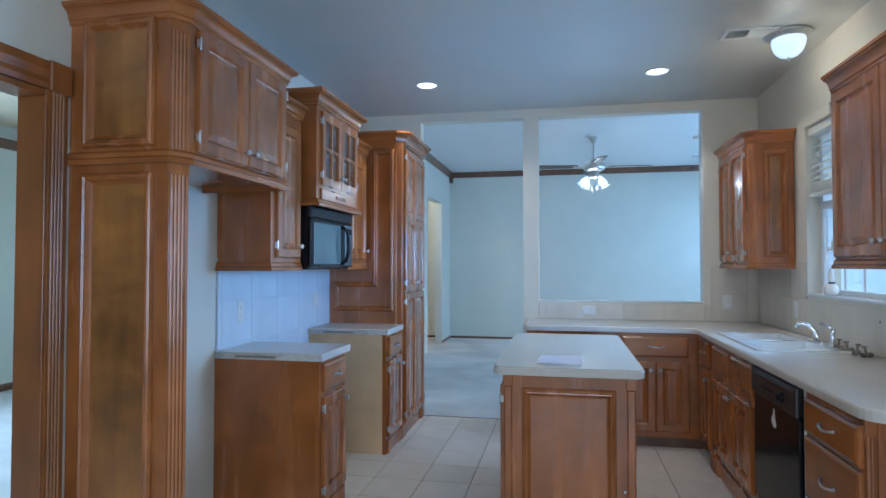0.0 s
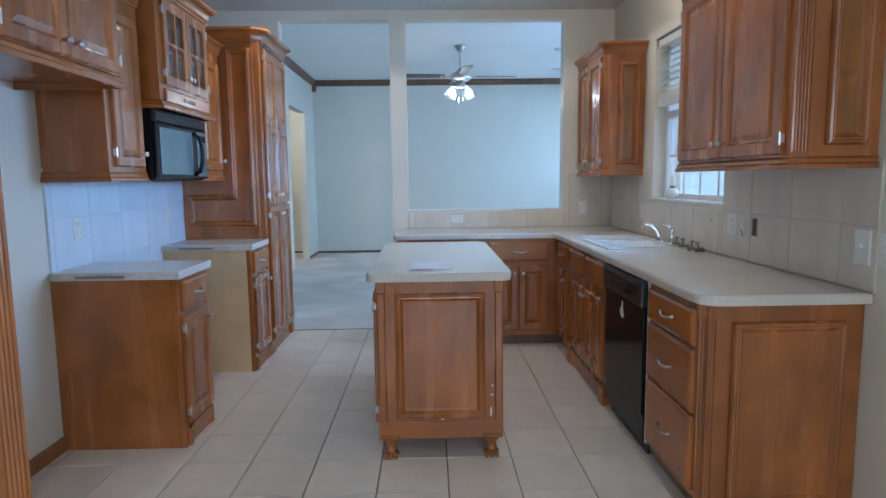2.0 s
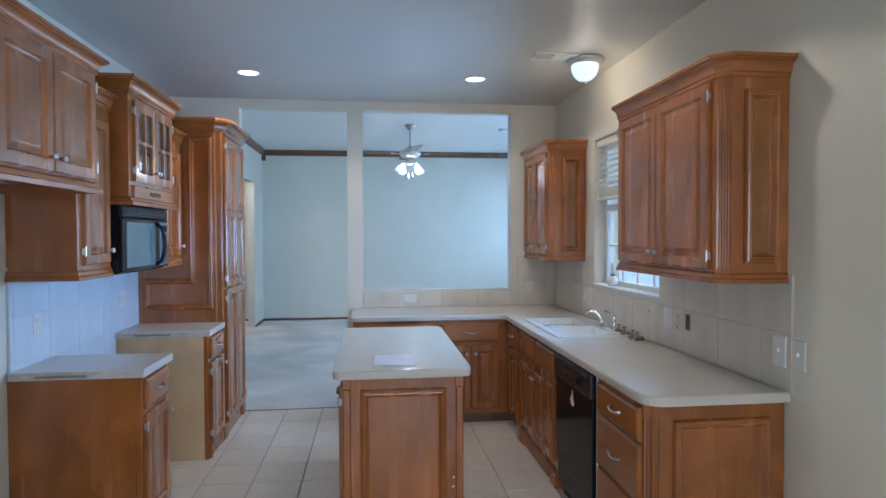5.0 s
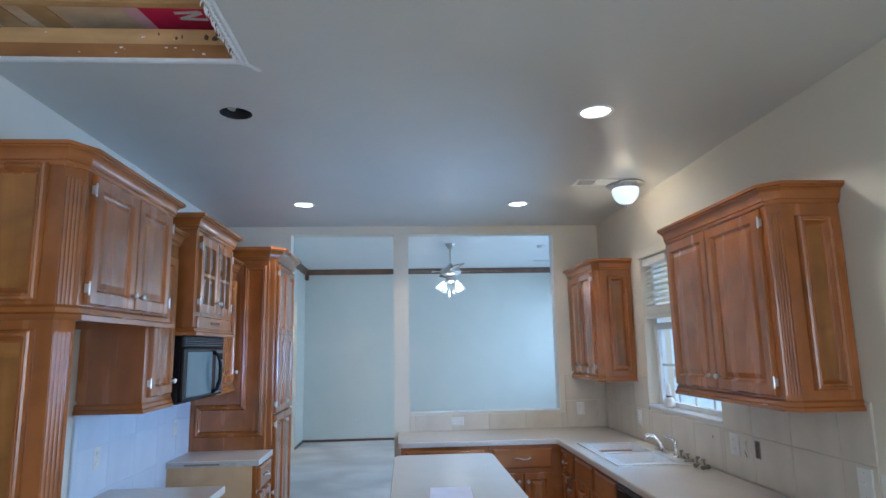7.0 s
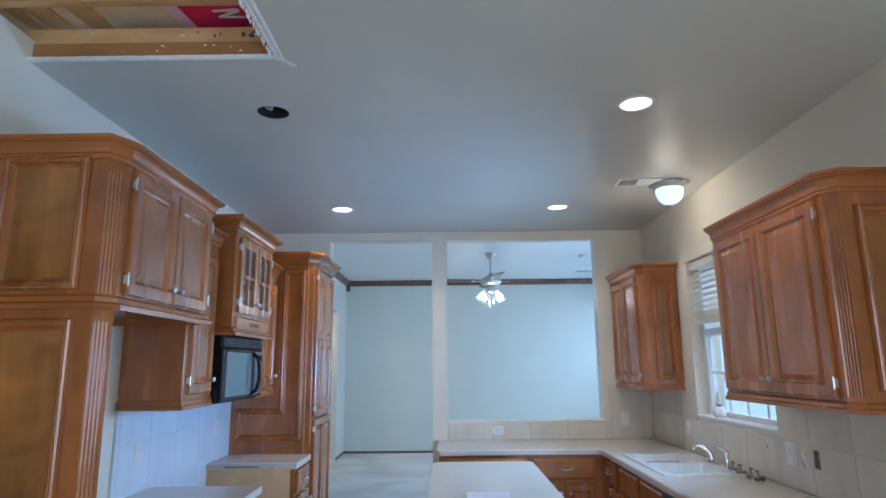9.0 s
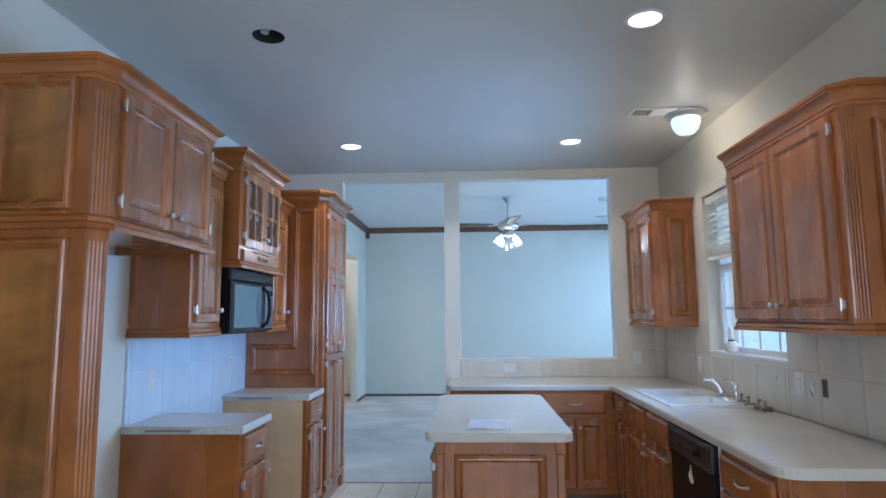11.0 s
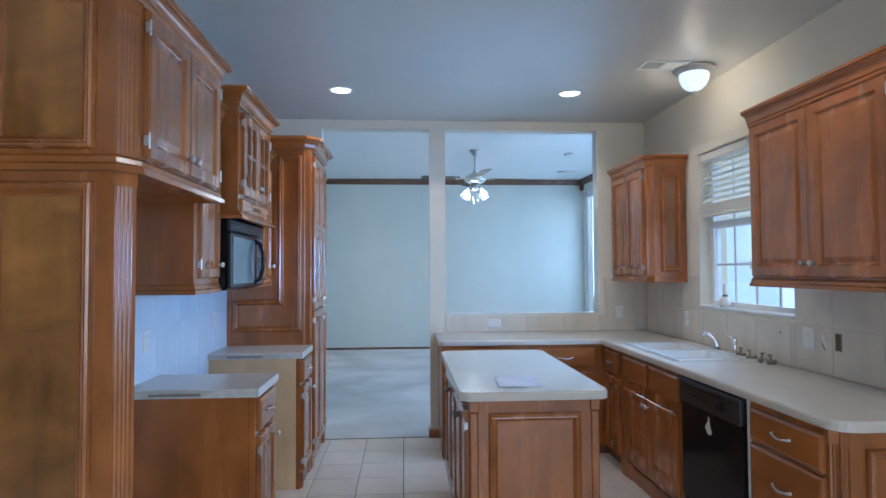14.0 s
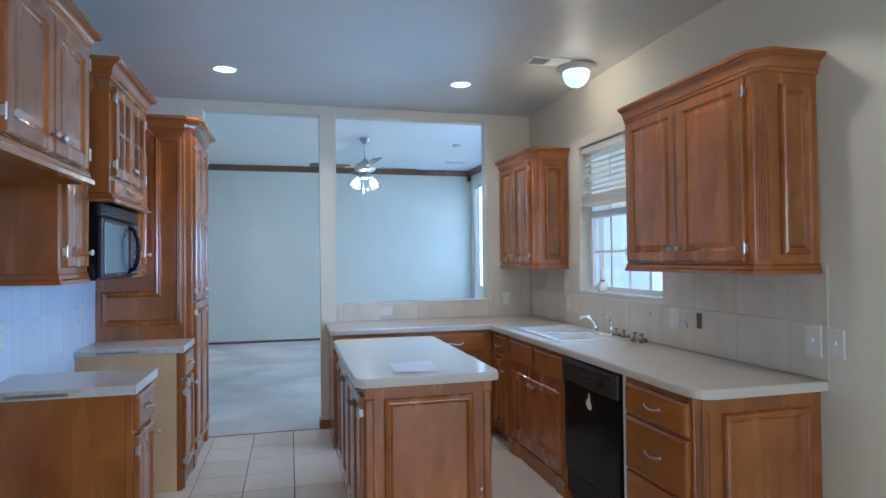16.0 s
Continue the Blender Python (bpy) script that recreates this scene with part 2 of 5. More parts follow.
def box(x0, y0, z0, x1, y1, z1, bev=0.0, bm=None, seg=1):
    bm = bm or bmesh.new()
    r = bmesh.ops.create_cube(bm, size=1.0, matrix=Matrix.Translation(((x0 + x1) / 2, (y0 + y1) / 2, (z0 + z1) / 2)) @ Matrix.Diagonal((abs(x1 - x0), abs(y1 - y0), abs(z1 - z0), 1)))
    if bev:
        edges = list({e for v in r["verts"] for e in v.link_edges})
        bmesh.ops.bevel(bm, geom=edges, offset=bev, segments=seg, affect="EDGES", profile=0.6)
    return bm


def lathe(profile, n=20, bm=None, m=None):
    """Turn (radius, z) points round the z axis."""
    bm = bm or bmesh.new()
    rings, made = [], []
    for r, z in profile:
        ring = []
        for i in range(n):
            a = 2 * math.pi * i / n
            ring.append(bm.verts.new((max(r, 1e-4) * math.cos(a), max(r, 1e-4) * math.sin(a), z)))
        rings.append(ring)
        made += ring
    for a, b in zip(rings, rings[1:]):
        for i in range(n):
            bm.faces.new((a[i], a[(i + 1) % n], b[(i + 1) % n], b[i]))
    bm.faces.new(rings[0][::-1])
    bm.faces.new(rings[-1])
    if m is not None:
        bmesh.ops.transform(bm, matrix=m, verts=made)
    return bm


def tube(points, radius, n=8, bm=None):
    bm = bm or bmesh.new()
    pts = [Vector(p) for p in points]
    rad = radius if isinstance(radius, (list, tuple)) else [radius] * len(pts)
    rings, up = [], Vector((0.13, 0.37, 0.92))
    for i, p in enumerate(pts):
        d = (pts[min(i + 1, len(pts) - 1)] - pts[max(i - 1, 0)]).normalized()
        s = d.cross(up)
        s = s.normalized() if s.length > 0.05 else d.cross(Vector((1, 0, 0))).normalized()
        u = s.cross(d)
        rings.append([bm.verts.new(p + rad[i] * (math.cos(2 * math.pi * k / n) * s + math.sin(2 * math.pi * k / n) * u)) for k in range(n)])
    for a, b in zip(rings, rings[1:]):
        for k in range(n):
            bm.faces.new((a[k], a[(k + 1) % n], b[(k + 1) % n], b[k]))
    bm.faces.new(rings[0][::-1])
    bm.faces.new(rings[-1])
    return bm


def sweep(path, profile, bm=None, closed=False):
    """Mitre a closed profile of (out, z) along a plan path; out is to the right of the way."""
    bm = bm or bmesh.new()
    pts = [Vector((p[0], p[1])) for p in path]
    n, rings = len(pts), []
    for i, p in enumerate(pts):
        dirs = []
        if i > 0 or closed:
            dirs.append((p - pts[i - 1]).normalized())
        if i < n - 1 or closed:
            dirs.append((pts[(i + 1) % n] - p).normalized())
        rights = [Vector((d.y, -d.x)) for d in dirs]
        o = sum(rights, Vector((0, 0))).normalized()
        o = o / max(o.dot(rights[0]), 0.3)
        rings.append([bm.verts.new((p.x + o.x * a, p.y + o.y * a, z)) for a, z in profile])
    m = len(profile)
    for i in range(n if closed else n - 1):
        a, b = rings[i], rings[(i + 1) % n]
        for k in range(m):
            bm.faces.new((a[k], a[(k + 1) % m], b[(k + 1) % m], b[k]))
    if not closed:
        bm.faces.new(rings[0])
        bm.faces.new(rings[-1][::-1])
    return bm


def prism(poly, z0, z1, bev=0.0, bm=None):
    """A plan polygon drawn up from z0 to z1."""
    bm = bm or bmesh.new()
    a = [bm.verts.new((x, y, z0)) for x, y in poly]
    b = [bm.verts.new((x, y, z1)) for x, y in poly]
    n = len(poly)
    bm.faces.new(a[::-1])
    top = bm.faces.new(b)
    for i in range(n):
        bm.faces.new((a[i], a[(i + 1) % n], b[(i + 1) % n], b[i]))
    if bev:
        bmesh.ops.bevel(bm, geom=list(top.edges), offset=bev, segments=2, affect="EDGES", profile=0.5)
    return bm


def round_poly(points, radii, n=6):
    """A plan polygon whose corners are rounded by the given radii."""
    out, k = [], len(points)
    for i, (p, r) in enumerate(zip(points, radii)):
        p, a, b = Vector(p), Vector(points[i - 1]), Vector(points[(i + 1) % k])
        if r <= 0:
            out.append(tuple(p))
            continue
        u, v = (a - p).normalized(), (b - p).normalized()
        for j in range(n + 1):
            s = j / n
            q = (1 - s) ** 2 * (p + u * r) + 2 * s * (1 - s) * p + s * s * (p + v * r)
            out.append(tuple(q))
    return out


def plate(us, vs, holes, thick, put, bm=None):
    """A slab in u and v with openings (u0, u1, v0, v1) through it; put(u, v, d) gives the place at depth d."""
    bm = bm or bmesh.new()
    us = sorted(set(us) | {h[i] for h in holes for i in (0, 1)})
    vs = sorted(set(vs) | {h[i] for h in holes for i in (2, 3)})
    nu, nv = len(us) - 1, len(vs) - 1

    def full(i, j):
        if not (0 <= i < nu and 0 <= j < nv):
            return False
        u, v = (us[i] + us[i + 1]) / 2, (vs[j] + vs[j + 1]) / 2
        return not any(h[0] < u < h[1] and h[2] < v < h[3] for h in holes)

    verts = {}

    def at(i, j, d):
        if (i, j, d) not in verts:
            verts[i, j, d] = bm.verts.new(put(us[i], vs[j], d))
        return verts[i, j, d]

    for i in range(nu):
        for j in range(nv):
            if not full(i, j):
                continue
            for d in (0, thick):
                bm.faces.new((at(i, j, d), at(i + 1, j, d), at(i + 1, j + 1, d), at(i, j + 1, d)))
            for (di, dj), (p, q) in {(-1, 0): ((0, 0), (0, 1)), (1, 0): ((1, 0), (1, 1)), (0, -1): ((0, 0), (1, 0)), (0, 1): ((0, 1), (1, 1))}.items():
                if not full(i + di, j + dj):
                    bm.faces.new((at(i + p[0], j + p[1], 0), at(i + q[0], j + q[1], 0), at(i + q[0], j + q[1], thick), at(i + p[0], j + p[1], thick)))
    return bm


def wall_x(name, x, thick, y0, y1, z0, z1, holes, mat, label):
    """A wall in a plane of constant x, thick towards +x or -x."""
    return solid(name, plate([y0, y1], [z0, z1], holes, thick, lambda u, v, d: (x + d, u, v)), mat, label, "wall", "structure")


def wall_y(name, y, thick, x0, x1, z0, z1, holes, mat, label):
    return solid(name, plate([x0, x1], [z0, z1], holes, thick, lambda u, v, d: (u, y + d, v)), mat, label, "wall", "structure")


def loft_panel(w, h, rings, bm=None, x=0.0, z=0.0, y=0.0):
    """A rectangle w by h whose front (towards -y) is stepped: rings of (inset, height above y)."""
    bm = bm or bmesh.new()
    prev = None
    for inset, up in rings:
        i = min(inset, w / 2 - 0.002, h / 2 - 0.002)
        ring = [bm.verts.new(v) for v in ((x + i, y - up, z + i), (x + w - i, y - up, z + i), (x + w - i, y - up, z + h - i), (x + i, y - up, z + h - i))]
        if prev:
            for k in range(4):
                bm.faces.new((prev[k], prev[(k + 1) % 4], ring[(k + 1) % 4], ring[k]))
        else:
            bm.faces.new(ring[::-1])
        prev = ring
    bm.faces.new(prev)
    return bm


DOOR = [(0, 0), (0, 0.014), (0.006, 0.021), (0.050, 0.021), (0.055, 0.016), (0.060, 0.009), (0.066, 0.007), (0.088, 0.014), (0.092, 0.0145)]
SLAB = [(0, 0), (0, 0.012), (0.003, 0.016), (0.014, 0.021)]
FIELD = [(0, 0), (0, 0.013), (0.005, 0.023), (0.013, 0.027), (0.020, 0.021), (0.025, 0.022), (0.033, 0.010), (0.039, 0.003), (0.045, 0.002)]
FACE_X, FACE_NX, FACE_NY = 90, -90, 0     # turns that make a local front (-y) look to +x, -x and -y


def field_panel(parent, w, h, at, centre=None, label=""):
    """A panel framed by a raised moulding, its centre in a wood of its own."""
    bm = loft_panel(w, h, FIELD)
    bm.faces.ensure_lookup_table()
    bm.faces[-1].material_index = 1
    return part("field_panel", bm, [WOOD, centre or WOOD], parent, label, at)


def knob(parent, x, z, y=-0.021, mat=None):
    part("knob", lathe([(0.006, 0), (0.005, 0.010), (0.012, 0.016), (0.015, 0.022), (0.012, 0.028), (0.004, 0.030)], 14), mat or NICKEL, parent, "brushed nickel knob", pose(x, y, z, 90), True)


def pull(parent, x, z, w=0.10, y=-0.021):
    pts = [(x - w / 2 - 0.012, y - 0.002, z), (x - w / 2, y - 0.012, z + 0.004), (x - w / 4, y - 0.022, z + 0.002), (x, y - 0.024, z - 0.004), (x + w / 4, y - 0.022, z - 0.004),
           (x + w / 2, y - 0.012, z), (x + w / 2 + 0.012, y - 0.002, z + 0.004)]
    part("pull", tube(pts, [0.007, 0.005, 0.0045, 0.005, 0.0045, 0.005, 0.007]), NICKEL, parent, "wavy brushed nickel drawer pull", None, True)


def hinge(parent, x, z, y=-0.012):
    bm = box(x - 0.0045, y - 0.009, z - 0.017, x + 0.0045, y + 0.008, z + 0.017, 0.002)
    lathe([(0.003, -0.026), (0.004, -0.022), (0.004, 0.022), (0.003, 0.026)], 8, bm, Matrix.Translation((x, y - 0.010, z)))
    part("hinge", bm, NICKEL, parent, "nickel butterfly hinge")


def door(parent, x, z, w, h, knob_at=None, hinge_side=None, y=0.0):
    d = part("door", loft_panel(w, h, DOOR), WOOD, parent, "", pose(x, y, z))
    if knob_at:
        knob(d, w * knob_at[0], h * knob_at[1])
    if hinge_side is not None:
        hx = -0.005 if hinge_side == 0 else w + 0.005
        hinge(d, hx, 0.07)
        hinge(d, hx, h - 0.07)
    return d


def drawer(parent, x, z, w, h, y=0.0, handle=True):
    d = part("drawer", loft_panel(w, h, SLAB), WOOD_X, parent, "", pose(x, y, z))
    if handle:
        pull(d, w / 2, h / 2, min(0.10, w * 0.4))
    return d


def fluted(p0, p1, z0, z1, back, n=4, depth=0.0035):
    """A corner post from p0 to p1 in plan, its face cut with n reeds, closed at the point back."""
    p0, p1 = Vector(p0), Vector(p1)
    d = p1 - p0
    out = Vector((d.y, -d.x)).normalized()
    if out.dot(Vector(back) - p0) > 0:
        out = -out
    poly, k = [tuple(p0)], 8
    for i in range(n):
        for j in range(k + 1):
            s = 0.12 + 0.76 * (i + j / k) / n
            poly.append(tuple(p0 + d * s - out * depth * (1 - abs(math.sin(math.pi * j / k)))))
    poly += [tuple(p1), tuple(back)]
    return prism(poly, z0, z1)


def crown(path, z0, height=0.10, out=0.06):
    """A fillet, a hollow cove and a square fascia, mitred along a plan path."""
    pr = [(-0.004, z0), (0.008, z0), (0.012, z0 + 0.006), (0.012, z0 + 0.016), (0.018, z0 + 0.020)]
    for k in range(1, 7):
        a = math.pi / 2 * k / 6
        pr.append((0.018 + (out * 0.86 - 0.018) * (1 - math.cos(a)), z0 + 0.020 + (height * 0.74 - 0.020) * math.sin(a)))
    pr += [(out * 0.86, z0 + height * 0.80), (out, z0 + height * 0.84), (out, z0 + height), (-0.004, z0 + height)]
    return sweep(path, pr)


def lip(path, z0, height=0.05, out=0.022):
    return sweep(path, [(-0.004, z0), (out, z0), (out, z0 + height * 0.35), (out * 0.6, z0 + height * 0.5), (out * 0.5, z0 + height * 0.8), (0.002, z0 + height), (-0.004, z0 + height)])


# ---------------------------------------------------------------- large structure
WIN = (4.22, 5.30, 1.20, 2.33)          # kitchen window: y0, y1, z0, z1
DOORWAY = (1.85, 2.758, 0.0, 2.06)       # doorway in the kitchen's side wall
wall_x("wall_east", XR, 0.16, YB, W, 0, CE + 0.1, [WIN, (-1.9, 0.1, 0.65, 2.35)], WALL, "cream painted kitchen wall with a window opening")
wall_x("wall_west", XL, -0.11, YB, W, 0, CE + 0.1, [DOORWAY], WALL, "cream painted kitchen wall with a doorway")
wall_y("wall_south", YB, -0.15, XL - 0.13, XR + 0.16, 0, CE + 0.1, [(-0.3, 2.1, 0.05, 2.15)], WALL, "cream painted wall behind the camera with an added light opening")
wall_y("wall_partition", W, WT, LX0, LX1, 0, CL + 0.05, [(-0.595, 0.36, 0, CE - 0.08), (0.50, 1.89, 1.085, CE - 0.08)], WALL,
       "cream partition wall with a doorway and a wide pass-through")
wall_y("wall_north", YF, 0.12, LX0 - 1.7, LX1 + 0.1, -0.02, CL + 0.05, [], WALL_L, "pale living room wall behind the kitchen")
LWIN = (10.1, 12.05, 0.55, 2.93)
wall_x("wall_living_east", LX1, 0.14, W + WT, YF, 0, CL + 0.05, [LWIN, (7.4, 9.2, 0.76, 2.60)], WALL_L, "pale living room wall with a tall window")
HALL = (10.25, 11.40, 0.0, 2.52)
wall_x("wall_living_west", LX0, -0.12, W + WT, YF, 0, CL + 0.05, [HALL], WALL_L, "pale living room wall with a hall opening")
wall_x("wall_hall", LX0 - 1.5, -0.1, 9.4, YF, 0, CL, [], BEIGE, "beige hall wall")
wall_y("wall_hall_end", 9.4, -0.1, LX0 - 1.5, LX0 - 0.12, 0, CL, [], BEIGE, "beige end wall of the hall")
wall_x("wall_side_room", -5.4, -0.1, YB, 8.0, 0, 2.95, [(3.0, 4.8, 0.8, 2.2)], WALL_L, "pale wall of the neighbouring room with an added light opening")
wall_y("wall_side_room_north", 8.0, 0.1, -5.5, LX0 - 0.1, 0, 2.95, [], WALL_L, "pale end wall of the neighbouring room")
wall_y("wall_side_room_south", YB, -0.1, -5.5, XL - 0.13, 0, 2.95, [], WALL_L, "pale wall of the neighbouring room")

# ceilings
CANS = [(-0.335, 5.42), (1.395, 5.42), (1.425, 3.48), (-0.352, 3.535)]
CUT = (XL, -0.185, 1.75, 3.00)
R = 0.10
bm = plate([XL, XR], [YB, W], [CUT] + [(x - R, x + R, y - R, y + R) for x, y in CANS], 0.016, lambda u, v, d: (u, v, CE + d))
for cx, cy in CANS:
    inner, outer, n = [], [], 32
    for i in range(n):
        a = 2 * math.pi * i / n
        c, s = math.cos(a), math.sin(a)
        k = R / max(abs(c), abs(s))
        inner.append(bm.verts.new((cx + 0.078 * c, cy + 0.078 * s, CE)))
        outer.append(bm.verts.new((cx + k * c, cy + k * s, CE)))
    for i in range(n):
        j = (i + 1) % n
        bm.faces.new((inner[i], inner[j], outer[j], outer[i]))
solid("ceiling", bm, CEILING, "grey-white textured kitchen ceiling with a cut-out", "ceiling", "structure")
solid("ceiling_living", plate([LX0 - 1.6, LX1 + 0.1], [W + WT, YF], [], 0.05, lambda u, v, d: (u, v, CL + d)), CEILING_L, "pale flat living room ceiling", "ceiling", "structure")
solid("ceiling_side_room", plate([-5.5, XL - 0.13], [YB, 8.0], [], 0.05, lambda u, v, d: (u, v, 2.95 + d)), BEIGE, "beige ceiling of the neighbouring room", "ceiling", "structure")
# Slab added over the attic to keep sky light out of the cut-out.
solid("roof_deck", plate([XL - 1.3, XR + 0.2], [YB, W], [], 0.05, lambda u, v, d: (u, v, 3.30 + d)), OSB, "unseen slab added above the kitchen ceiling to keep sky light out", "roof", "structure")

# floors
solid("floor", plate([XL - 0.13, XR], [YB, W + 0.02], [], -0.10, lambda u, v, d: (u, v, -0.004 + d)), GROUT, "brown-grouted bed of the kitchen floor", "floor", "structure")
FLOOR = bpy.data.objects["floor"]
solid("floor_living", plate([LX0 - 1.6, LX1], [W + 0.02, YF], [], -0.10, lambda u, v, d: (u, v, 0.004 + d)), CARPET, "stained grey living room carpet", "floor", "structure")
solid("floor_side_room", plate([-5.5, XL - 0.13], [YB, 8.0], [], -0.10, lambda u, v, d: (u, v, 0.002 + d)), CARPET, "stained grey carpet of the neighbouring room", "floor", "structure")
solid("ground", plate([-400, 400], [-400, 400], [], -0.3, lambda u, v, d: (u, v, -0.16 + d)), GRASS, "lawn round the house", "ground", "structure")

# trim
BASE = [(0, 0), (0.014, 0), (0.014, 0.065), (0.008, 0.08), (0, 0.08)]


def baseboard(path, label="dark stained wooden baseboard", mat=None, tall=1.0):
    return solid("baseboard", sweep(path, [(a, z * tall) for a, z in BASE]), mat or WOOD_DARK, label, "baseboard", "structure")


baseboard([(LX0 - 1.5, YF), (LX1, YF)], "thin dark strip along the foot of the living room wall", tall=0.55)
baseboard([(LX0, 11.40), (LX0, YF)], tall=0.55)
baseboard([(LX0 - 1.5, 9.4), (LX0 - 1.5, YF)])
baseboard([(XL, 2.98), (XL, 3.885)], "reddish stained baseboard behind the empty refrigerator bay", CASING)
baseboard([(0.36, W + WT), (0.36, W), (0.50, W)], "reddish stained baseboard wrapped round the post", CASING)
baseboard([(-5.4, YB), (-5.4, 8.0)])
CROWN = [(0, CL - 0.10), (0.012, CL - 0.10), (0.022, CL - 0.075), (0.055, CL - 0.03), (0.07, CL - 0.02), (0.07, CL), (0, CL)]
solid("crown_moulding", sweep([(LX0, W + WT), (LX0, YF), (LX1, YF), (LX1, W + WT)], CROWN), WOOD_DARK, "dark stained crown moulding round the living room", "moulding", "structure")
solid("crown_moulding", sweep([(-5.4, YB), (-5.4, 8.0)], [(a, z - CL + 2.80) for a, z in CROWN]), WOOD_DARK, "dark stained moulding in the neighbouring room", "moulding", "structure")
solid("corner_block", box(LX1 - 0.07, YF - 0.07, CL - 0.20, LX1, YF, CL - 0.095, 0.008), WOOD_DARK, "dark wooden crown corner block", "moulding", "structure")
solid("corner_block", box(LX0, YF - 0.07, CL - 0.20, LX0 + 0.07, YF, CL - 0.095, 0.008), WOOD_DARK, "dark wooden crown corner block", "moulding", "structure")
solid("threshold", box(-0.60, W + 0.005, 0, 0.36, W + 0.025, 0.006, 0.002), WOOD_DARK, "thin dark strip between tiles and carpet", "trim", "structure")
# white edging round the pass-through and the doorway
for name, b in (("trim", box(0.498, W - 0.004, 1.075, 1.892, W + WT + 0.004, 1.09, 0.003)), ("trim", box(1.886, W - 0.003, 1.09, 1.894, W + WT + 0.003, CE - 0.082, 0.002))):
    solid(name, b, PLASTIC, "white painted edge of the pass-through", "trim", "structure")

# doorway casing with rosette blocks
dc = thing("door_casing", "reddish stained fluted door casing with corner blocks", "door casing", pose(XL, 0, 0), kind="structure")
for y0, y1 in ((DOORWAY[1], DOORWAY[1] + 0.085), (DOORWAY[0] - 0.085, DOORWAY[0])):
    poly = [(0.002, y0), (0.018, y0)]
    for i in range(4):
        for j in range(7):
            poly.append((0.018 + 0.005 * abs(math.sin(math.pi * j / 6)), y0 + 0.012 + 0.061 * (i + j / 6) / 4))
    poly += [(0.018, y1), (0.002, y1)]
    part("side_casing", prism(poly, 0, 2.06), CASING, dc)
    part("rosette", box(0.002, y0 - 0.006, 2.06, 0.032, y1 + 0.006, 2.175, 0.004), CASING, dc)
part("head_casing", sweep([(0.002, DOORWAY[1] - 0.006), (0.002, DOORWAY[0] + 0.006)][::-1], [(0, 2.065), (0.02, 2.065), (0.024, 2.085), (0.018, 2.105), (0.024, 2.135), (0.02, 2.17), (0, 2.17)]), CASING, dc)
part("jamb", box(-0.115, DOORWAY[1] - 0.012, 0, 0.012, DOORWAY[1] + 0.002, 2.06, 0.002), CASING, dc)
part("jamb", box(-0.115, DOORWAY[0] - 0.002, 0, 0.012, DOORWAY[0] + 0.02, 2.06, 0.002), CASING, dc)
part("head_jamb", box(-0.115, DOORWAY[0] + 0.02, 2.04, 0.012, DOORWAY[1] - 0.012, 2.062, 0.002), CASING, dc)


# ---------------------------------------------------------------- windows
def window(name, label, x, y0, y1, z0, z1, rail, cols, rows_low, gx=0.085, f=0.045):
    """A single-hung vinyl window in a wall of constant x, glazed at x + 0.09."""
    w = thing(name, label, "window", pose(x, 0, 0), kind="structure")
    part("window_frame", plate([y0, y1], [z0, z1], [(y0 + f, y1 - f, z0 + f, rail - 0.025), (y0 + f, y1 - f, rail + 0.025, z1 - f)], 0.06, lambda u, v, d: (gx + d, u, v)), VINYL, w)
    sill = part("window_sill", box(-0.012, y0 + 0.002, z0 - 0.004, gx, y1 - 0.002, z0 + 0.012, 0.004), VINYL, w, "white painted sill")
    for j, (a, b, rows) in enumerate(((z0 + f, rail - 0.025, rows_low), (rail + 0.025, z1 - f, 1))):
        for i in range(1, cols):
            u = y0 + f + (y1 - y0 - 2 * f) * i / cols
            part("muntin", box(gx + 0.018, u - 0.009, a, gx + 0.034, u + 0.009, b, 0.003), VINYL, w)
        for i in range(1, rows):
            v = a + (b - a) * i / rows
            part("muntin", box(gx + 0.017, y0 + f, v - 0.009, gx + 0.035, y1 - f, v + 0.009, 0.003), VINYL, w)
        p = part("pane", box(gx + 0.024, y0 + f, a, gx + 0.028, y1 - f, b), PANE, w)
        p.visible_shadow = False
    return w


window("window_1", "white vinyl single-hung window over the sink", XR, WIN[0], WIN[1], WIN[2], WIN[3], 1.80, 4, 2)
window("window_2", "tall white window in the living room", LX1, LWIN[0], LWIN[1], LWIN[2], LWIN[3], LWIN[3] - 0.07, 1, 1, 0.025, 0.028)
# Unseen window added to carry the second living room lamp.
window("unseen_window_4", "tall white window in the living room", LX1, 7.4, 9.2, 0.76, 2.60, 1.72, 3, 1)
# Out of view; added round the assumed side light.
window("assumed_window_5", "unseen white window assumed beside the kitchen", XR, -1.9, 0.1, 0.65, 2.35, 1.55, 3, 1)
# Glazed opening made up behind the camera to hold the back light.
w = thing("added_door_1", "unseen white glazed frame added for the back light", "patio door", pose(0, YB - 0.1, 0), kind="structure")
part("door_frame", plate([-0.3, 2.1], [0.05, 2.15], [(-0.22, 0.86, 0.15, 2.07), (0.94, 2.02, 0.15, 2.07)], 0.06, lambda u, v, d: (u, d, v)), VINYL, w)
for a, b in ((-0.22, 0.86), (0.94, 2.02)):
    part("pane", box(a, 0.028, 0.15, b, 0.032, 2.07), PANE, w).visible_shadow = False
# Made-up window round the side room's added lamp.
w = thing("added_window_3", "unseen white window frame added in the neighbouring room", "window", pose(-5.48, 0, 0), kind="structure")
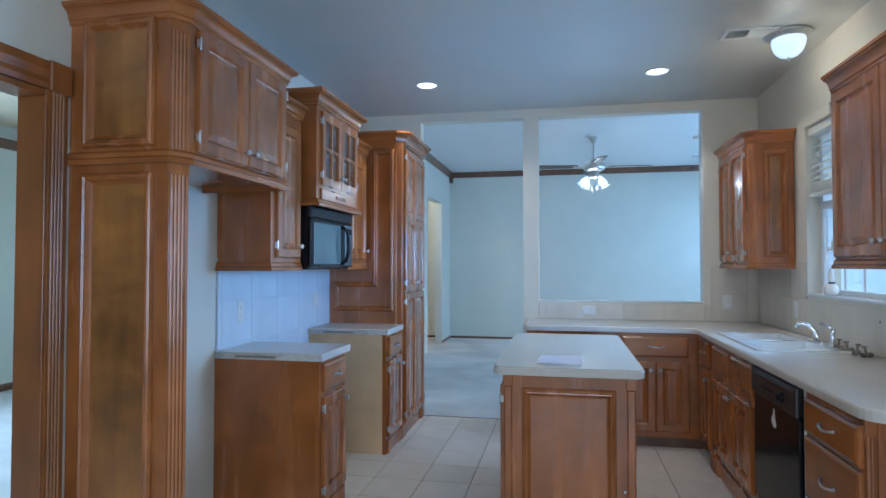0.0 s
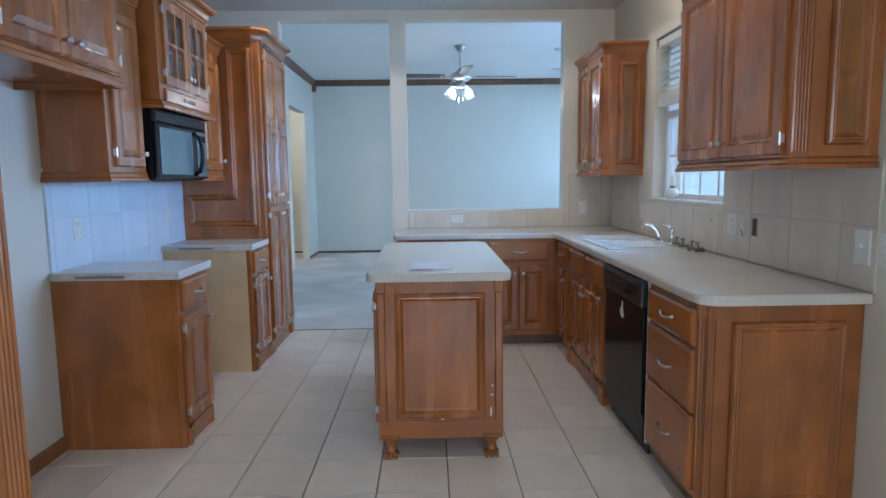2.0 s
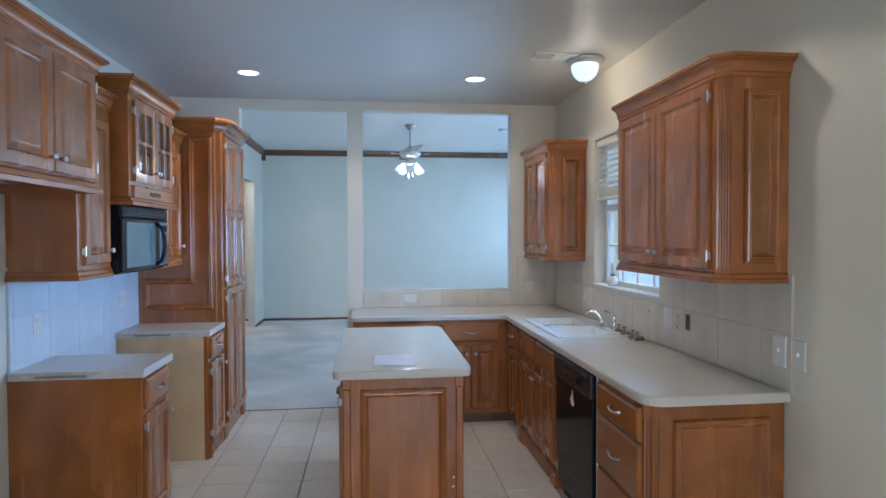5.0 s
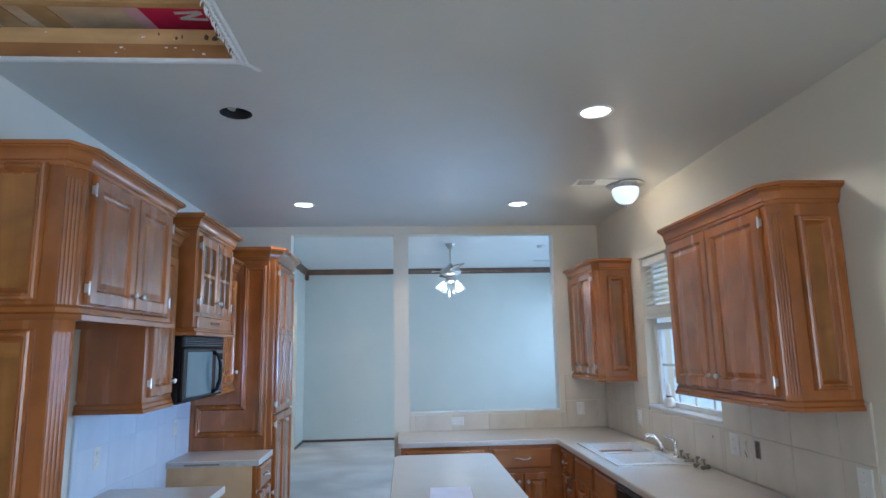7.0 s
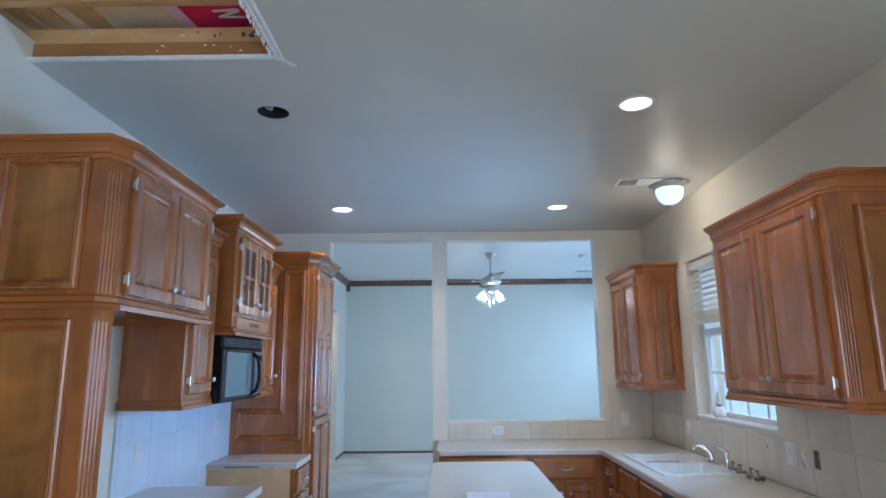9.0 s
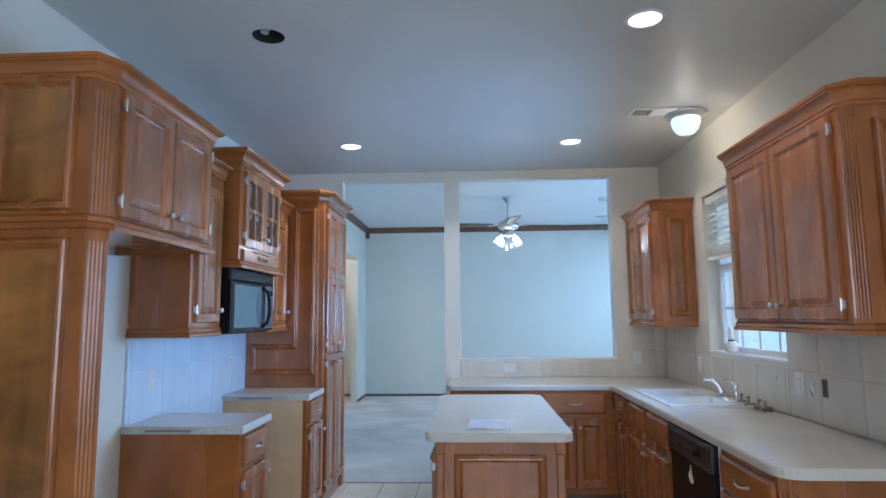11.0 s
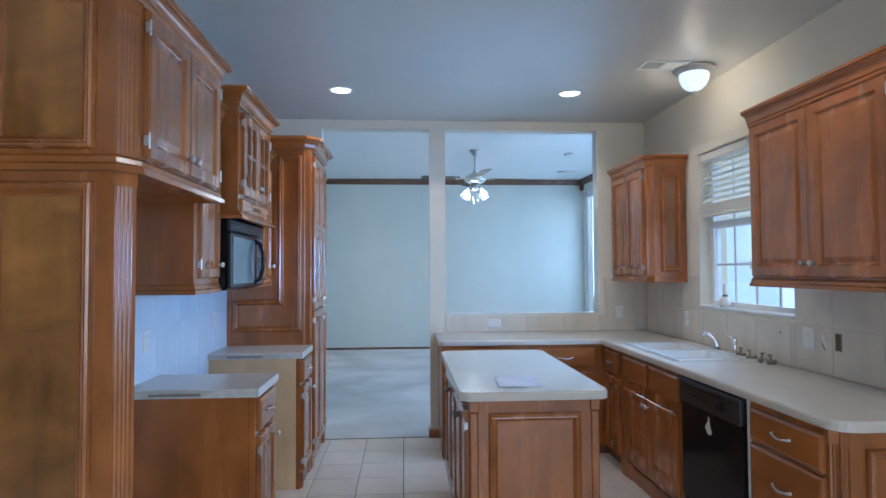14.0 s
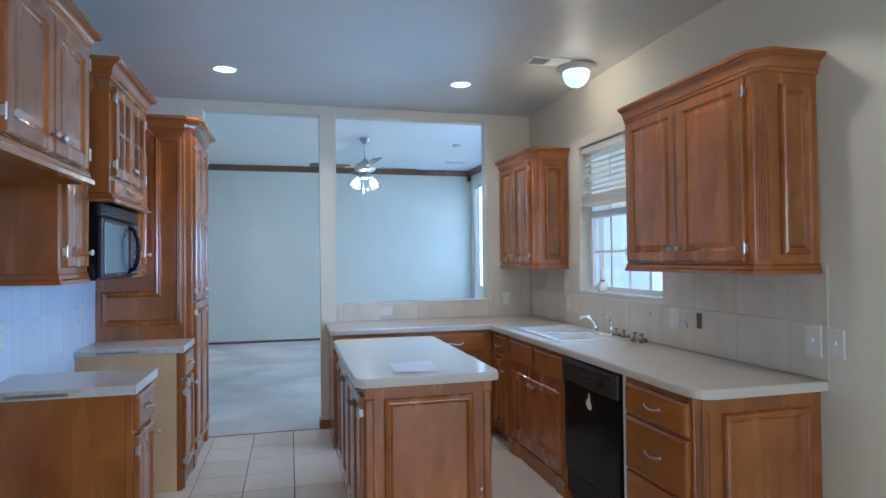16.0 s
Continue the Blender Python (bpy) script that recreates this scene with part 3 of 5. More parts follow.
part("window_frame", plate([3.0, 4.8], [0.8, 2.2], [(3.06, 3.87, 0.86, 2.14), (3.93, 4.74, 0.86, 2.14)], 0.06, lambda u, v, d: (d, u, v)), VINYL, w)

# Glowing panel added outside so the panes read as bright daylight.
DAYLIGHT_GLOW = glow("daylight_glow", (0.70, 0.88, 1.0), 2.2)
solid("backdrop", box(XR + 9.0, -12, -0.16, XR + 9.1, 40, 12), DAYLIGHT_GLOW, "glowing backdrop added for the bright daylight beyond the windows", "backdrop", "structure")

# raised wooden blind
bl = thing("window_blind", "cream horizontal blind half raised over the sink window", "blind", pose(XR, 0, 0))
part("headrail", box(0.012, WIN[0] + 0.012, 2.272, 0.065, WIN[1] - 0.012, 2.324, 0.004), BLIND, bl)
slat = None
for i in range(7):
    b = box(-0.024, WIN[0] + 0.018, -0.0015, 0.024, WIN[1] - 0.018, 0.0015) if slat is None else None
    if slat is None:
        slat = part("slat", b, BLIND, bl, "", pose(0.04, 0, 2.235, 0, -38, 0))
    else:
        s = new("slat", slat.data)
        s.parent = bl
        s.matrix_basis = pose(0.04, 0, 2.235 - 0.042 * i, 0, -38 + random.uniform(-3, 3), 0)
for i in range(8):
    part("stacked_slat", box(0.014 + random.uniform(-0.002, 0.002), WIN[0] + 0.018, 1.885 + 0.0085 * i, 0.066, WIN[1] - 0.018, 1.892 + 0.0085 * i, 0.001), BLIND, bl)
part("bottom_rail", box(0.012, WIN[0] + 0.016, 1.858, 0.068, WIN[1] - 0.016, 1.882, 0.004), BLIND, bl)
for y in (4.42, 5.07):
    part("cord", tube([(0.04, y, 2.27), (0.04, y, 1.88)], 0.0015, 5), PLASTIC, bl)
solid("trim", box(XR - 0.010, WIN[0] - 0.02, WIN[3] + 0.002, XR - 0.0005, WIN[1] + 0.02, WIN[3] + 0.07, 0.003), WALL, "painted board over the kitchen window", "trim", "structure")

# fence outside
fence = thing("fence", "weathered grey board fence outside the window", "fence", pose(XR + 2.6, 0, 0))
board = part("board", box(-0.01, -0.068, -0.16, 0.01, 0.068, 1.70, 0.003), FENCE, fence, "", pose(0, 2.0, 0))
for i in range(1, 62):
    s = new("board", board.data)
    s.parent = fence
    s.matrix_basis = pose(random.uniform(-0.006, 0.006), 2.0 + 0.142 * i, random.uniform(-0.02, 0.02), 0, 0, random.uniform(-1.5, 1.5))
for z in (0.25, 1.35):
    part("fence_rail", box(0.012, 1.9, z, 0.05, 10.8, z + 0.09, 0.004), FENCE, fence)

# ---------------------------------------------------------------- kitchen: units along the west wall
# refrigerator surround: tall end column with an over-cabinet
FX = -0.72
fr = thing("refrigerator_cabinet", "tall stained maple surround with over-cabinet and empty refrigerator bay", "cabinet", pose(0, 0, 0))
part("end_panel", box(XL + 0.003, 2.870, 0.0, FX - 0.035, 2.900, 2.37), WOOD, fr)
part("corner_post", fluted((FX - 0.035, 2.870), (FX, 2.940), 0.0, 1.795, (FX - 0.04, 2.945)), WOOD, fr, "fluted stained maple post")
part("corner_post", fluted((FX - 0.035, 2.870), (FX, 2.940), 1.845, 2.35, (FX - 0.04, 2.945)), WOOD, fr, "fluted stained maple post")
part("post_block", prism([(FX - 0.038, 2.867), (FX + 0.003, 2.940), (FX - 0.04, 2.945)], 2.31, 2.36), WOOD, fr)
part("post_block", prism([(FX - 0.038, 2.867), (FX + 0.003, 2.940), (FX - 0.04, 2.945)], 1.75, 1.796), WOOD, fr)
part("bay_side", box(XL + 0.003, 2.900, 0.0, FX - 0.04, 2.94, 1.80), WOOD, fr)
part("upper_body", box(XL + 0.003, 2.940, 1.82, FX, 3.76, 2.372, 0.003), WOOD, fr)
part("middle_moulding", lip([(XL + 0.003, 2.870), (FX - 0.035, 2.870), (FX, 2.940), (FX, 3.76), (XL + 0.003, 3.76)], 1.792, 0.055, 0.026), WOOD_X, fr)
part("crown", crown([(XL + 0.003, 2.870), (FX - 0.035, 2.870), (FX, 2.940), (FX, 3.76), (XL + 0.003, 3.76)], 2.350, 0.080, 0.052), WOOD_X, fr)
part("top_board", box(XL + 0.003, 2.870, 2.372, FX - 0.06, 3.76, 2.39), RAW, fr)
for z0, h in ((0.06, 1.70), (1.86, 0.50)):
    field_panel(fr, 0.315, h, pose(-1.128, 2.871, z0), WOOD_PANEL, "honey-toned recessed panel")
for i, (y0, wd) in enumerate(((2.985, 0.372), (3.362, 0.372))):
    d = part("door", loft_panel(wd, 0.495, DOOR), WOOD, fr, "", pose(FX, y0, 1.852, 0, 0, FACE_X))
    knob(d, wd - 0.035 if i == 0 else 0.035, 0.06)
    hx = -0.006 if i == 0 else wd + 0.006
    hinge(d, hx, 0.06)
    hinge(d, hx, 0.435)


def wall_unit(name, label, x, y0, y1, z0, z1, crown_h):
    """A narrow wall cabinet on the west wall that looks to +x, with one door."""
    u = thing(name, label, "cabinet", pose(0, 0, 0))
    part("body", box(XL + 0.003, y0, z0 + 0.03, x, y1, z1, 0.003), WOOD, u)
    part("bottom_lip", lip([(XL + 0.003, y0), (x, y0), (x, y1)], z0, 0.05, 0.014), WOOD_X, u)
    part("crown", crown([(XL + 0.003, y0), (x, y0), (x, y1)], z1 - 0.012, crown_h, 0.055), WOOD_X, u)
    wd = y1 - y0 - 0.09
    d = part("door", loft_panel(wd, z1 - z0 - 0.16, DOOR), WOOD, u, "", pose(x, y0 + 0.05, z0 + 0.075, 0, 0, FACE_X))
    knob(d, wd - 0.03, 0.07, mat=PLASTIC)
    hinge(d, -0.006, 0.07)
    hinge(d, -0.006, z1 - z0 - 0.23)
    return u


wall_unit("wall_cabinet", "narrow stained maple wall cabinet beside the microwave", -0.87, 3.90, 4.285, 1.37, 2.30, 0.08)
wall_unit("wall_cabinet", "narrow stained maple wall cabinet between microwave and pantry", -0.87, 5.055, 5.530, 1.37, 2.30, 0.08)

# glazed cabinet over the microwave
GX, G0, G1 = -0.795, 4.30, 5.04
gc = thing("glass_cabinet", "stained maple cabinet with two mullioned glass doors over the microwave", "cabinet", pose(0, 0, 0))
bm = box(XL + 0.003, G0, 1.823, GX, G0 + 0.018, 2.403)
part("side_panel", bm, WOOD, gc)
part("side_panel", box(XL + 0.003, G1 - 0.018, 1.823, GX, G1, 2.403), WOOD, gc)
part("back", box(XL + 0.003, G0 + 0.018, 1.823, XL + 0.012, G1 - 0.018, 2.403), WOOD, gc)
part("bottom", box(XL + 0.003, G0 + 0.0, 1.803, GX, G1, 1.823), WOOD_X, gc)
part("top", box(XL + 0.003, G0, 2.403, GX, G1, 2.418), WOOD_X, gc)
part("shelf", box(XL + 0.012, G0 + 0.018, 2.123, GX - 0.05, G1 - 0.018, 2.141), WOOD_X, gc)
part("face_frame", plate([G0, G1], [1.803, 2.418], [(G0 + 0.07, G1 - 0.07, 1.913, 2.363)], -0.02, lambda u, v, d: (GX + 0.02 + d, u, v)), WOOD, gc)
part("valance", loft_panel(G1 - G0 - 0.10, 0.075, [(0, 0), (0, 0.012), (0.006, 0.016)]), WOOD_X, gc, "", pose(GX + 0.02, G0 + 0.05, 1.809, 0, 0, FACE_X))
bm = bmesh.new()
for i in range(9):
    box(0.002 + 0.020 * i, -0.006, 0, 0.014 + 0.020 * i, 0.004, 0.022, 0.002, bm)
part("carved_strip", bm, WOOD_PANEL, gc, "carved wooden ornament", pose(GX + 0.037, (G0 + G1) / 2 - 0.09, 1.835, 0, 0, FACE_X))
part("lower_moulding", lip([(XL + 0.003, G0), (GX + 0.02, G0), (GX + 0.02, G1), (XL + 0.003, G1)], 1.768, 0.05, 0.034), WOOD_X, gc)
part("crown", crown([(XL + 0.003, G0), (GX + 0.02, G0), (GX + 0.02, G1), (XL + 0.003, G1)], 2.393, 0.095, 0.062), WOOD_X, gc)
for i in range(2):
    wd, hh = (G1 - G0 - 0.11) / 2, 0.46
    y0 = G0 + 0.055 + i * (wd + 0.004)
    s = 0.05
    bars = plate([0, wd], [0, hh], [(s, wd / 2 - 0.009, s, hh / 2 - 0.009), (wd / 2 + 0.009, wd - s, s, hh / 2 - 0.009), (s, wd / 2 - 0.009, hh / 2 + 0.009, hh - s), (wd / 2 + 0.009, wd - s, hh / 2 + 0.009, hh - s)],
                 -0.02, lambda u, v, dd: (u, dd, v))
    d = part("door", bars, WOOD, gc, "glazed door with four panes", pose(GX + 0.02, y0, 1.908, 0, 0, FACE_X))
    p = part("pane", box(s - 0.004, -0.010, s - 0.004, wd - s + 0.004, -0.007, hh - s + 0.004), CAB_GLASS, d)
    p.visible_shadow = False
    knob(d, wd - 0.025 if i == 0 else 0.025, 0.07)
    hx = -0.006 if i == 0 else wd + 0.006
    hinge(d, hx, 0.06)
    hinge(d, hx, hh - 0.06)

# microwave
MX = -0.83
mw = thing("microwave", "black over-the-range microwave with a curved handle", "microwave", pose(MX, 4.305, 1.375, 0, 0, FACE_X))
MWW, MWH = 0.735, 0.395
part("case", box(0, 0.006, 0, MWW, 0.385, MWH, 0.006), BLACK, mw)
part("front", box(0.002, -0.022, 0.012, MWW - 0.002, 0.006, MWH - 0.075, 0.008, seg=2), BLACK, mw)
part("vent_grille", box(0.002, -0.020, MWH - 0.072, MWW - 0.002, 0.006, MWH - 0.002, 0.006), BLACK_MATT, mw)
for i in range(5):
    part("vent_slat", box(0.02, -0.027, MWH - 0.066 + 0.012 * i, MWW - 0.02, -0.018, MWH - 0.061 + 0.012 * i, 0.001), BLACK, mw)
part("window", loft_panel(0.455, 0.262, [(0, 0), (0, 0.003), (0.006, 0.004)]), MW_GLASS, mw, "oven window with a pale teal reflection in its base colour", pose(0.035, -0.022, 0.035))
part("control_panel", loft_panel(0.15, 0.285, [(0, 0), (0, 0.003), (0.004, 0.004)]), MW_GLASS, mw, "", pose(0.57, -0.022, 0.025))
bm = bmesh.new()
for i in range(5):
    for j in range(3):
        box(0.585 + 0.042 * j, -0.028, 0.04 + 0.034 * i, 0.617 + 0.042 * j, -0.024, 0.062 + 0.034 * i, 0.001, bm)
part("keypad", bm, BLACK_MATT, mw)
part("display", box(0.595, -0.028, 0.245, 0.70, -0.025, 0.285), BLACK, mw)
part("handle", tube([(0.515, -0.020, 0.035), (0.522, -0.050, 0.055), (0.527, -0.066, 0.11), (0.529, -0.070, 0.165), (0.527, -0.066, 0.22), (0.522, -0.050, 0.275), (0.515, -0.020, 0.295)], 0.012, 10), BLACK, mw, "glossy black curved handle", None, True)


# base units on the west wall
def west_base(name, label, y0, y1, side_mat, side_label):
    u = thing(name, label, "cabinet", pose(0, 0, 0))
    x = -0.575
    part("body", box(XL + 0.003, y0 + 0.012, 0.0, x - 0.004, y1, 0.885, 0.002), WOOD, u)
    part("side_panel", box(XL + 0.003, y0, 0.0, x - 0.03, y0 + 0.012, 0.885), side_mat, u, side_label)
    part("front_stile", box(x - 0.03, y0 - 0.001, 0.0, x, y0 + 0.03, 0.885, 0.003), WOOD, u)
    part("front_stile", box(x - 0.03, y1 - 0.03, 0.0, x, y1, 0.885, 0.003), WOOD, u)
    part("skirt", prism([(x - 0.02, y0 + 0.03), (x + 0.012, y0 + 0.03), (x + 0.012, y0 + 0.06), (x, y0 + 0.10), (x, y1 - 0.10), (x + 0.012, y1 - 0.06), (x + 0.012, y1 - 0.03), (x - 0.02, y1 - 0.03)], 0.0, 0.10, 0.004), WOOD_X, u)
    wd = y1 - y0 - 0.065
    d = part("drawer", loft_panel(wd, 0.15, SLAB), WOOD_X, u, "", pose(x, y0 + 0.032, 0.715, 0, 0, FACE_X))
    pull(d, wd / 2, 0.075, 0.08)
    d = part("door", loft_panel(wd, 0.56, DOOR), WOOD, u, "", pose(x, y0 + 0.032, 0.125, 0, 0, FACE_X))
    knob(d, wd - 0.03, 0.50)
    hinge(d, -0.005, 0.06)
    hinge(d, -0.005, 0.50)
    return u


west_base("base_cabinet", "narrow stained maple base cabinet beside the empty range bay", 3.89, 4.28, WOOD, "")
west_base("base_cabinet", "narrow stained maple base cabinet with a raw plywood side", 5.125, 5.540, RAW, "unfinished pale plywood side")


def edge_band(outline, parent):
    """The rolled laminate edge along a plan outline that runs counter-clockwise."""
    part("edge_band", sweep(outline, [(-0.003, ZC - 0.041), (0.003, ZC - 0.040), (0.004, ZC - 0.030), (0.004, ZC - 0.010), (0.001, ZC - 0.003), (-0.003, ZC - 0.003)], None, True), LAMINATE, parent)


for y0, y1 in ((3.875, 4.315), (5.105, 5.543)):
    t = thing("worktop", "short grey laminate worktop with a worn raw edge", "countertop", pose(0, 0, 0))
    part("slab", prism([(XL + 0.012, y0 + 0.004), (-0.556, y0 + 0.004), (-0.556, y1), (XL + 0.012, y1)], ZC - 0.04, ZC, 0.004), LAMINATE, t)
    part("edge_strip", box(XL + 0.012, y0, ZC - 0.040, -0.556, y0 + 0.004, ZC - 0.004), SUBTOP, t, "worn chipped edge strip")
    part("chip", prism([(-1.04, y0 - 0.0015), (-0.86, y0 - 0.0015), (-0.80, y0 + 0.001), (-1.08, y0 + 0.001)], ZC - 0.030, ZC - 0.018), PEWTER, t, "dark glue mark on the edge")

# pantry
PX, P0, P1 = -0.570, 5.545, 6.295
pn = thing("pantry_cabinet", "tall stained maple pantry cabinet with four panelled doors", "cabinet", pose(0, 0, 0))
part("body", box(XL + 0.003, P0 + 0.012, 0.0, PX - 0.004, P1, 2.40, 0.002), WOOD, pn)
part("side_panel", box(XL + 0.003, P0, 0.0, PX - 0.055, P0 + 0.012, 2.40), WOOD, pn)
part("corner_post", fluted((PX - 0.055, P0), (PX, P0 + 0.055), 0.0, 2.40, (PX - 0.056, P0 + 0.056)), WOOD, pn, "fluted stained maple post")
part("crown", crown([(XL + 0.003, P0), (PX - 0.055, P0), (PX, P0 + 0.055), (PX, P1)], 2.39, 0.10, 0.075), WOOD_X, pn)
part("foot", box(PX - 0.08, P0 - 0.012, 0.0, PX + 0.014, P0 + 0.10, 0.11, 0.010), WOOD, pn)
part("foot", box(PX - 0.08, P1 - 0.10, 0.0, PX + 0.014, P1, 0.11, 0.010), WOOD, pn)
# stepped moulding on the side, led round the wall cabinet
mo = [(-1.15, 1.025), (-0.635, 1.025), (-0.635, 2.35), (-0.815, 2.35), (-0.815, 1.265), (-1.15, 1.265)]
bm = sweep([(x, -z) for x, z in mo], [(0.0, 0.0), (0.0, 0.016), (0.006, 0.024), (0.016, 0.027), (0.024, 0.020), (0.030, 0.021), (0.038, 0.010), (0.042, 0.003), (0.042, 0.0)], None, True)
bmesh.ops.transform(bm, matrix=Matrix(((1, 0, 0, 0), (0, 0, -1, P0), (0, -1, 0, 0), (0, 0, 0, 1))), verts=bm.verts[:])
part("side_moulding", bm, WOOD, pn, "raised moulding stepped round the cabinet beside it")
for i in range(2):
    wd = (P1 - P0 - 0.055 - 0.05) / 2
    y0 = P0 + 0.07 + i * (wd + 0.005)
    for z0, h, two in ((0.115, 1.055, False), (1.185, 1.18, True)):
        bm = loft_panel(wd, h, DOOR) if not two else loft_panel(wd, h * 0.52, DOOR)
        if two:
            loft_panel(wd, h * 0.48, DOOR, bm, 0, h * 0.52)
        d = part("door", bm, WOOD, pn, "", pose(PX, y0, z0, 0, 0, FACE_X))
        kx = wd - 0.03 if i == 0 else 0.03
        knob(d, kx, h - 0.07 if not two else 0.07)
        hx = -0.005 if i == 0 else wd + 0.005
        hinge(d, hx, 0.07)
        hinge(d, hx, h - 0.07)

# ---------------------------------------------------------------- units along the east wall and under the pass-through
BX = 1.72
E0 = 3.10
dr = thing("drawer_cabinet", "stained maple base cabinet with three drawers and a panelled end", "cabinet", pose(0, 0, 0))
part("body", box(BX + 0.02, E0 + 0.012, 0.09, XR - 0.003, 3.655, 0.885, 0.002), WOOD, dr)
part("end_panel", box(BX + 0.045, E0, 0.0, XR - 0.003, E0 + 0.014, 0.885), WOOD, dr)
part("corner_post", fluted((BX, E0 + 0.045), (BX + 0.045, E0), 0.0, 0.835, (BX + 0.047, E0 + 0.047)), WOOD, dr, "fluted stained maple post")
part("post_block", prism([(BX - 0.004, E0 + 0.045), (BX + 0.045, E0 - 0.004), (BX + 0.047, E0 + 0.047)], 0.825, 0.886), WOOD, dr)
part("face_frame", box(BX, E0 + 0.045, 0.09, BX + 0.02, 3.655, 0.885), WOOD, dr)
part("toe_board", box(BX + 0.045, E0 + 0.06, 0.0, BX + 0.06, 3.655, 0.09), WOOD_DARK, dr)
field_panel(dr, 0.43, 0.73, pose(BX + 0.105, E0, 0.085))
part("base_strip", box(BX + 0.045, E0 - 0.012, 0.0, XR - 0.003, E0, 0.06, 0.004), WOOD_X, dr)
for z0, h in ((0.705, 0.145), (0.435, 0.255), (0.115, 0.305)):
    d = part("drawer", loft_panel(0.475, h, SLAB), WOOD_X, dr, "", pose(BX, 3.64, z0, 0, 0, FACE_NX))
    pull(d, 0.2375, h / 2, 0.10)

dw = thing("dishwasher", "black built-in dishwasher with a torn label on its door", "dishwasher", pose(BX - 0.005, 4.315, 0, 0, 0, FACE_NX))
DWW = 0.625
part("tub", box(0.01, 0.03, 0.06, DWW - 0.01, 0.57, 0.875), BLACK_MATT, dw)
part("door_panel", box(0.004, -0.012, 0.215, DWW - 0.004, 0.03, 0.735, 0.005, seg=2), BLACK, dw)
part("control_panel", box(0.004, -0.026, 0.74, DWW - 0.004, 0.03, 0.872, 0.010, seg=2), BLACK_MATT, dw)
part("latch_recess", box(0.06, -0.029, 0.835, DWW - 0.06, -0.022, 0.850, 0.003), BLACK, dw)
part("dial", lathe([(0.024, 0), (0.024, 0.006), (0.017, 0.009), (0.016, 0.020), (0.012, 0.023)], 20), BLACK, dw, "round black dial", pose(0.46, -0.026, 0.80, 90), True)
bm = bmesh.new()
for i in range(4):
    box(0.17 + 0.045 * i, -0.030, 0.79, 0.20 + 0.045 * i, -0.024, 0.802, 0.002, bm)
part("buttons", bm, BLACK, dw)
part("toe_panel", box(0.004, 0.0, 0.075, DWW - 0.004, 0.02, 0.205, 0.004), BLACK, dw)
part("lower_toe_panel", box(0.02, 0.03, 0.0, DWW - 0.02, 0.045, 0.075), BLACK_MATT, dw)
part("torn_label", prism([(-0.012, -0.045), (0.02, -0.050), (0.036, -0.028), (0.020, 0.000), (0.014, 0.03), (0.010, 0.056), (-0.002, 0.055), (-0.004, 0.028), (-0.018, 0.012), (-0.034, -0.012)], 0.0, 0.0015), STICKER, dw,
     "torn cream paper label", pose(0.305, -0.0125, 0.665, 90) @ Matrix.Diagonal((1.0, 0.85, 1, 1)))
solid("filler_strip", box(BX - 0.002, 3.660, 0.08, BX + 0.03, 3.684, 0.882, 0.002), PLASTIC, "white strip beside the dishwasher", "filler strip")

sk = thing("sink_cabinet", "stained maple sink base with two doors and a shaped skirt", "cabinet", pose(0, 0, 0))
part("body", box(BX + 0.02, 4.335, 0.0, XR - 0.003, 5.27, 0.60), WOOD, sk)
part("back_rail", box(XR - 0.03, 4.335, 0.60, XR - 0.003, 5.27, 0.885), WOOD, sk)
part("face_frame", box(BX, 4.335, 0.10, BX + 0.02, 5.27, 0.885), WOOD, sk)
for a in (4.352, 4.812):
    part("false_front", loft_panel(0.420, 0.155, SLAB), WOOD_X, sk, "", pose(BX, a + 0.420, 0.70, 0, 0, FACE_NX))
for i, a in enumerate((4.384, 4.798)):
    d = part("door", loft_panel(0.410, 0.475, DOOR), WOOD, sk, "", pose(BX, a + 0.410, 0.160, 0, 0, FACE_NX))
    knob(d, 0.03 if i == 0 else 0.380, 0.43)
bm = prism([(BX - 0.014, 4.34), (BX - 0.014, 4.44), (BX + 0.0, 4.50), (BX + 0.0, 5.10), (BX - 0.014, 5.16), (BX - 0.014, 5.265), (BX + 0.02, 5.265), (BX + 0.02, 4.34)], 0.0, 0.115, 0.004)
part("skirt", bm, WOOD_X, sk)
part("foot", box(BX - 0.024, 5.17, 0.0, BX + 0.02, 5.275, 0.12, 0.010), WOOD, sk)

nc = thing("base_cabinet", "narrow stained maple corner base cabinet with drawer and door", "cabinet", pose(0, 0, 0))
part("body", box(BX + 0.02, 5.275, 0.09, XR - 0.003, 5.685, 0.885), WOOD, nc)
part("face_frame", box(BX, 5.28, 0.09, BX + 0.02, 5.70, 0.885), WOOD, nc)
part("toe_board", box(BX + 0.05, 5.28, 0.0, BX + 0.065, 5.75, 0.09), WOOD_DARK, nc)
d = part("drawer", loft_panel(0.30, 0.155, SLAB), WOOD_X, nc, "", pose(BX, 5.62, 0.70, 0, 0, FACE_NX))
pull(d, 0.15, 0.075, 0.08)
d = part("door", loft_panel(0.30, 0.54, DOOR), WOOD, nc, "", pose(BX, 5.62, 0.125, 0, 0, FACE_NX))
knob(d, 0.27, 0.47)

FY = 5.685
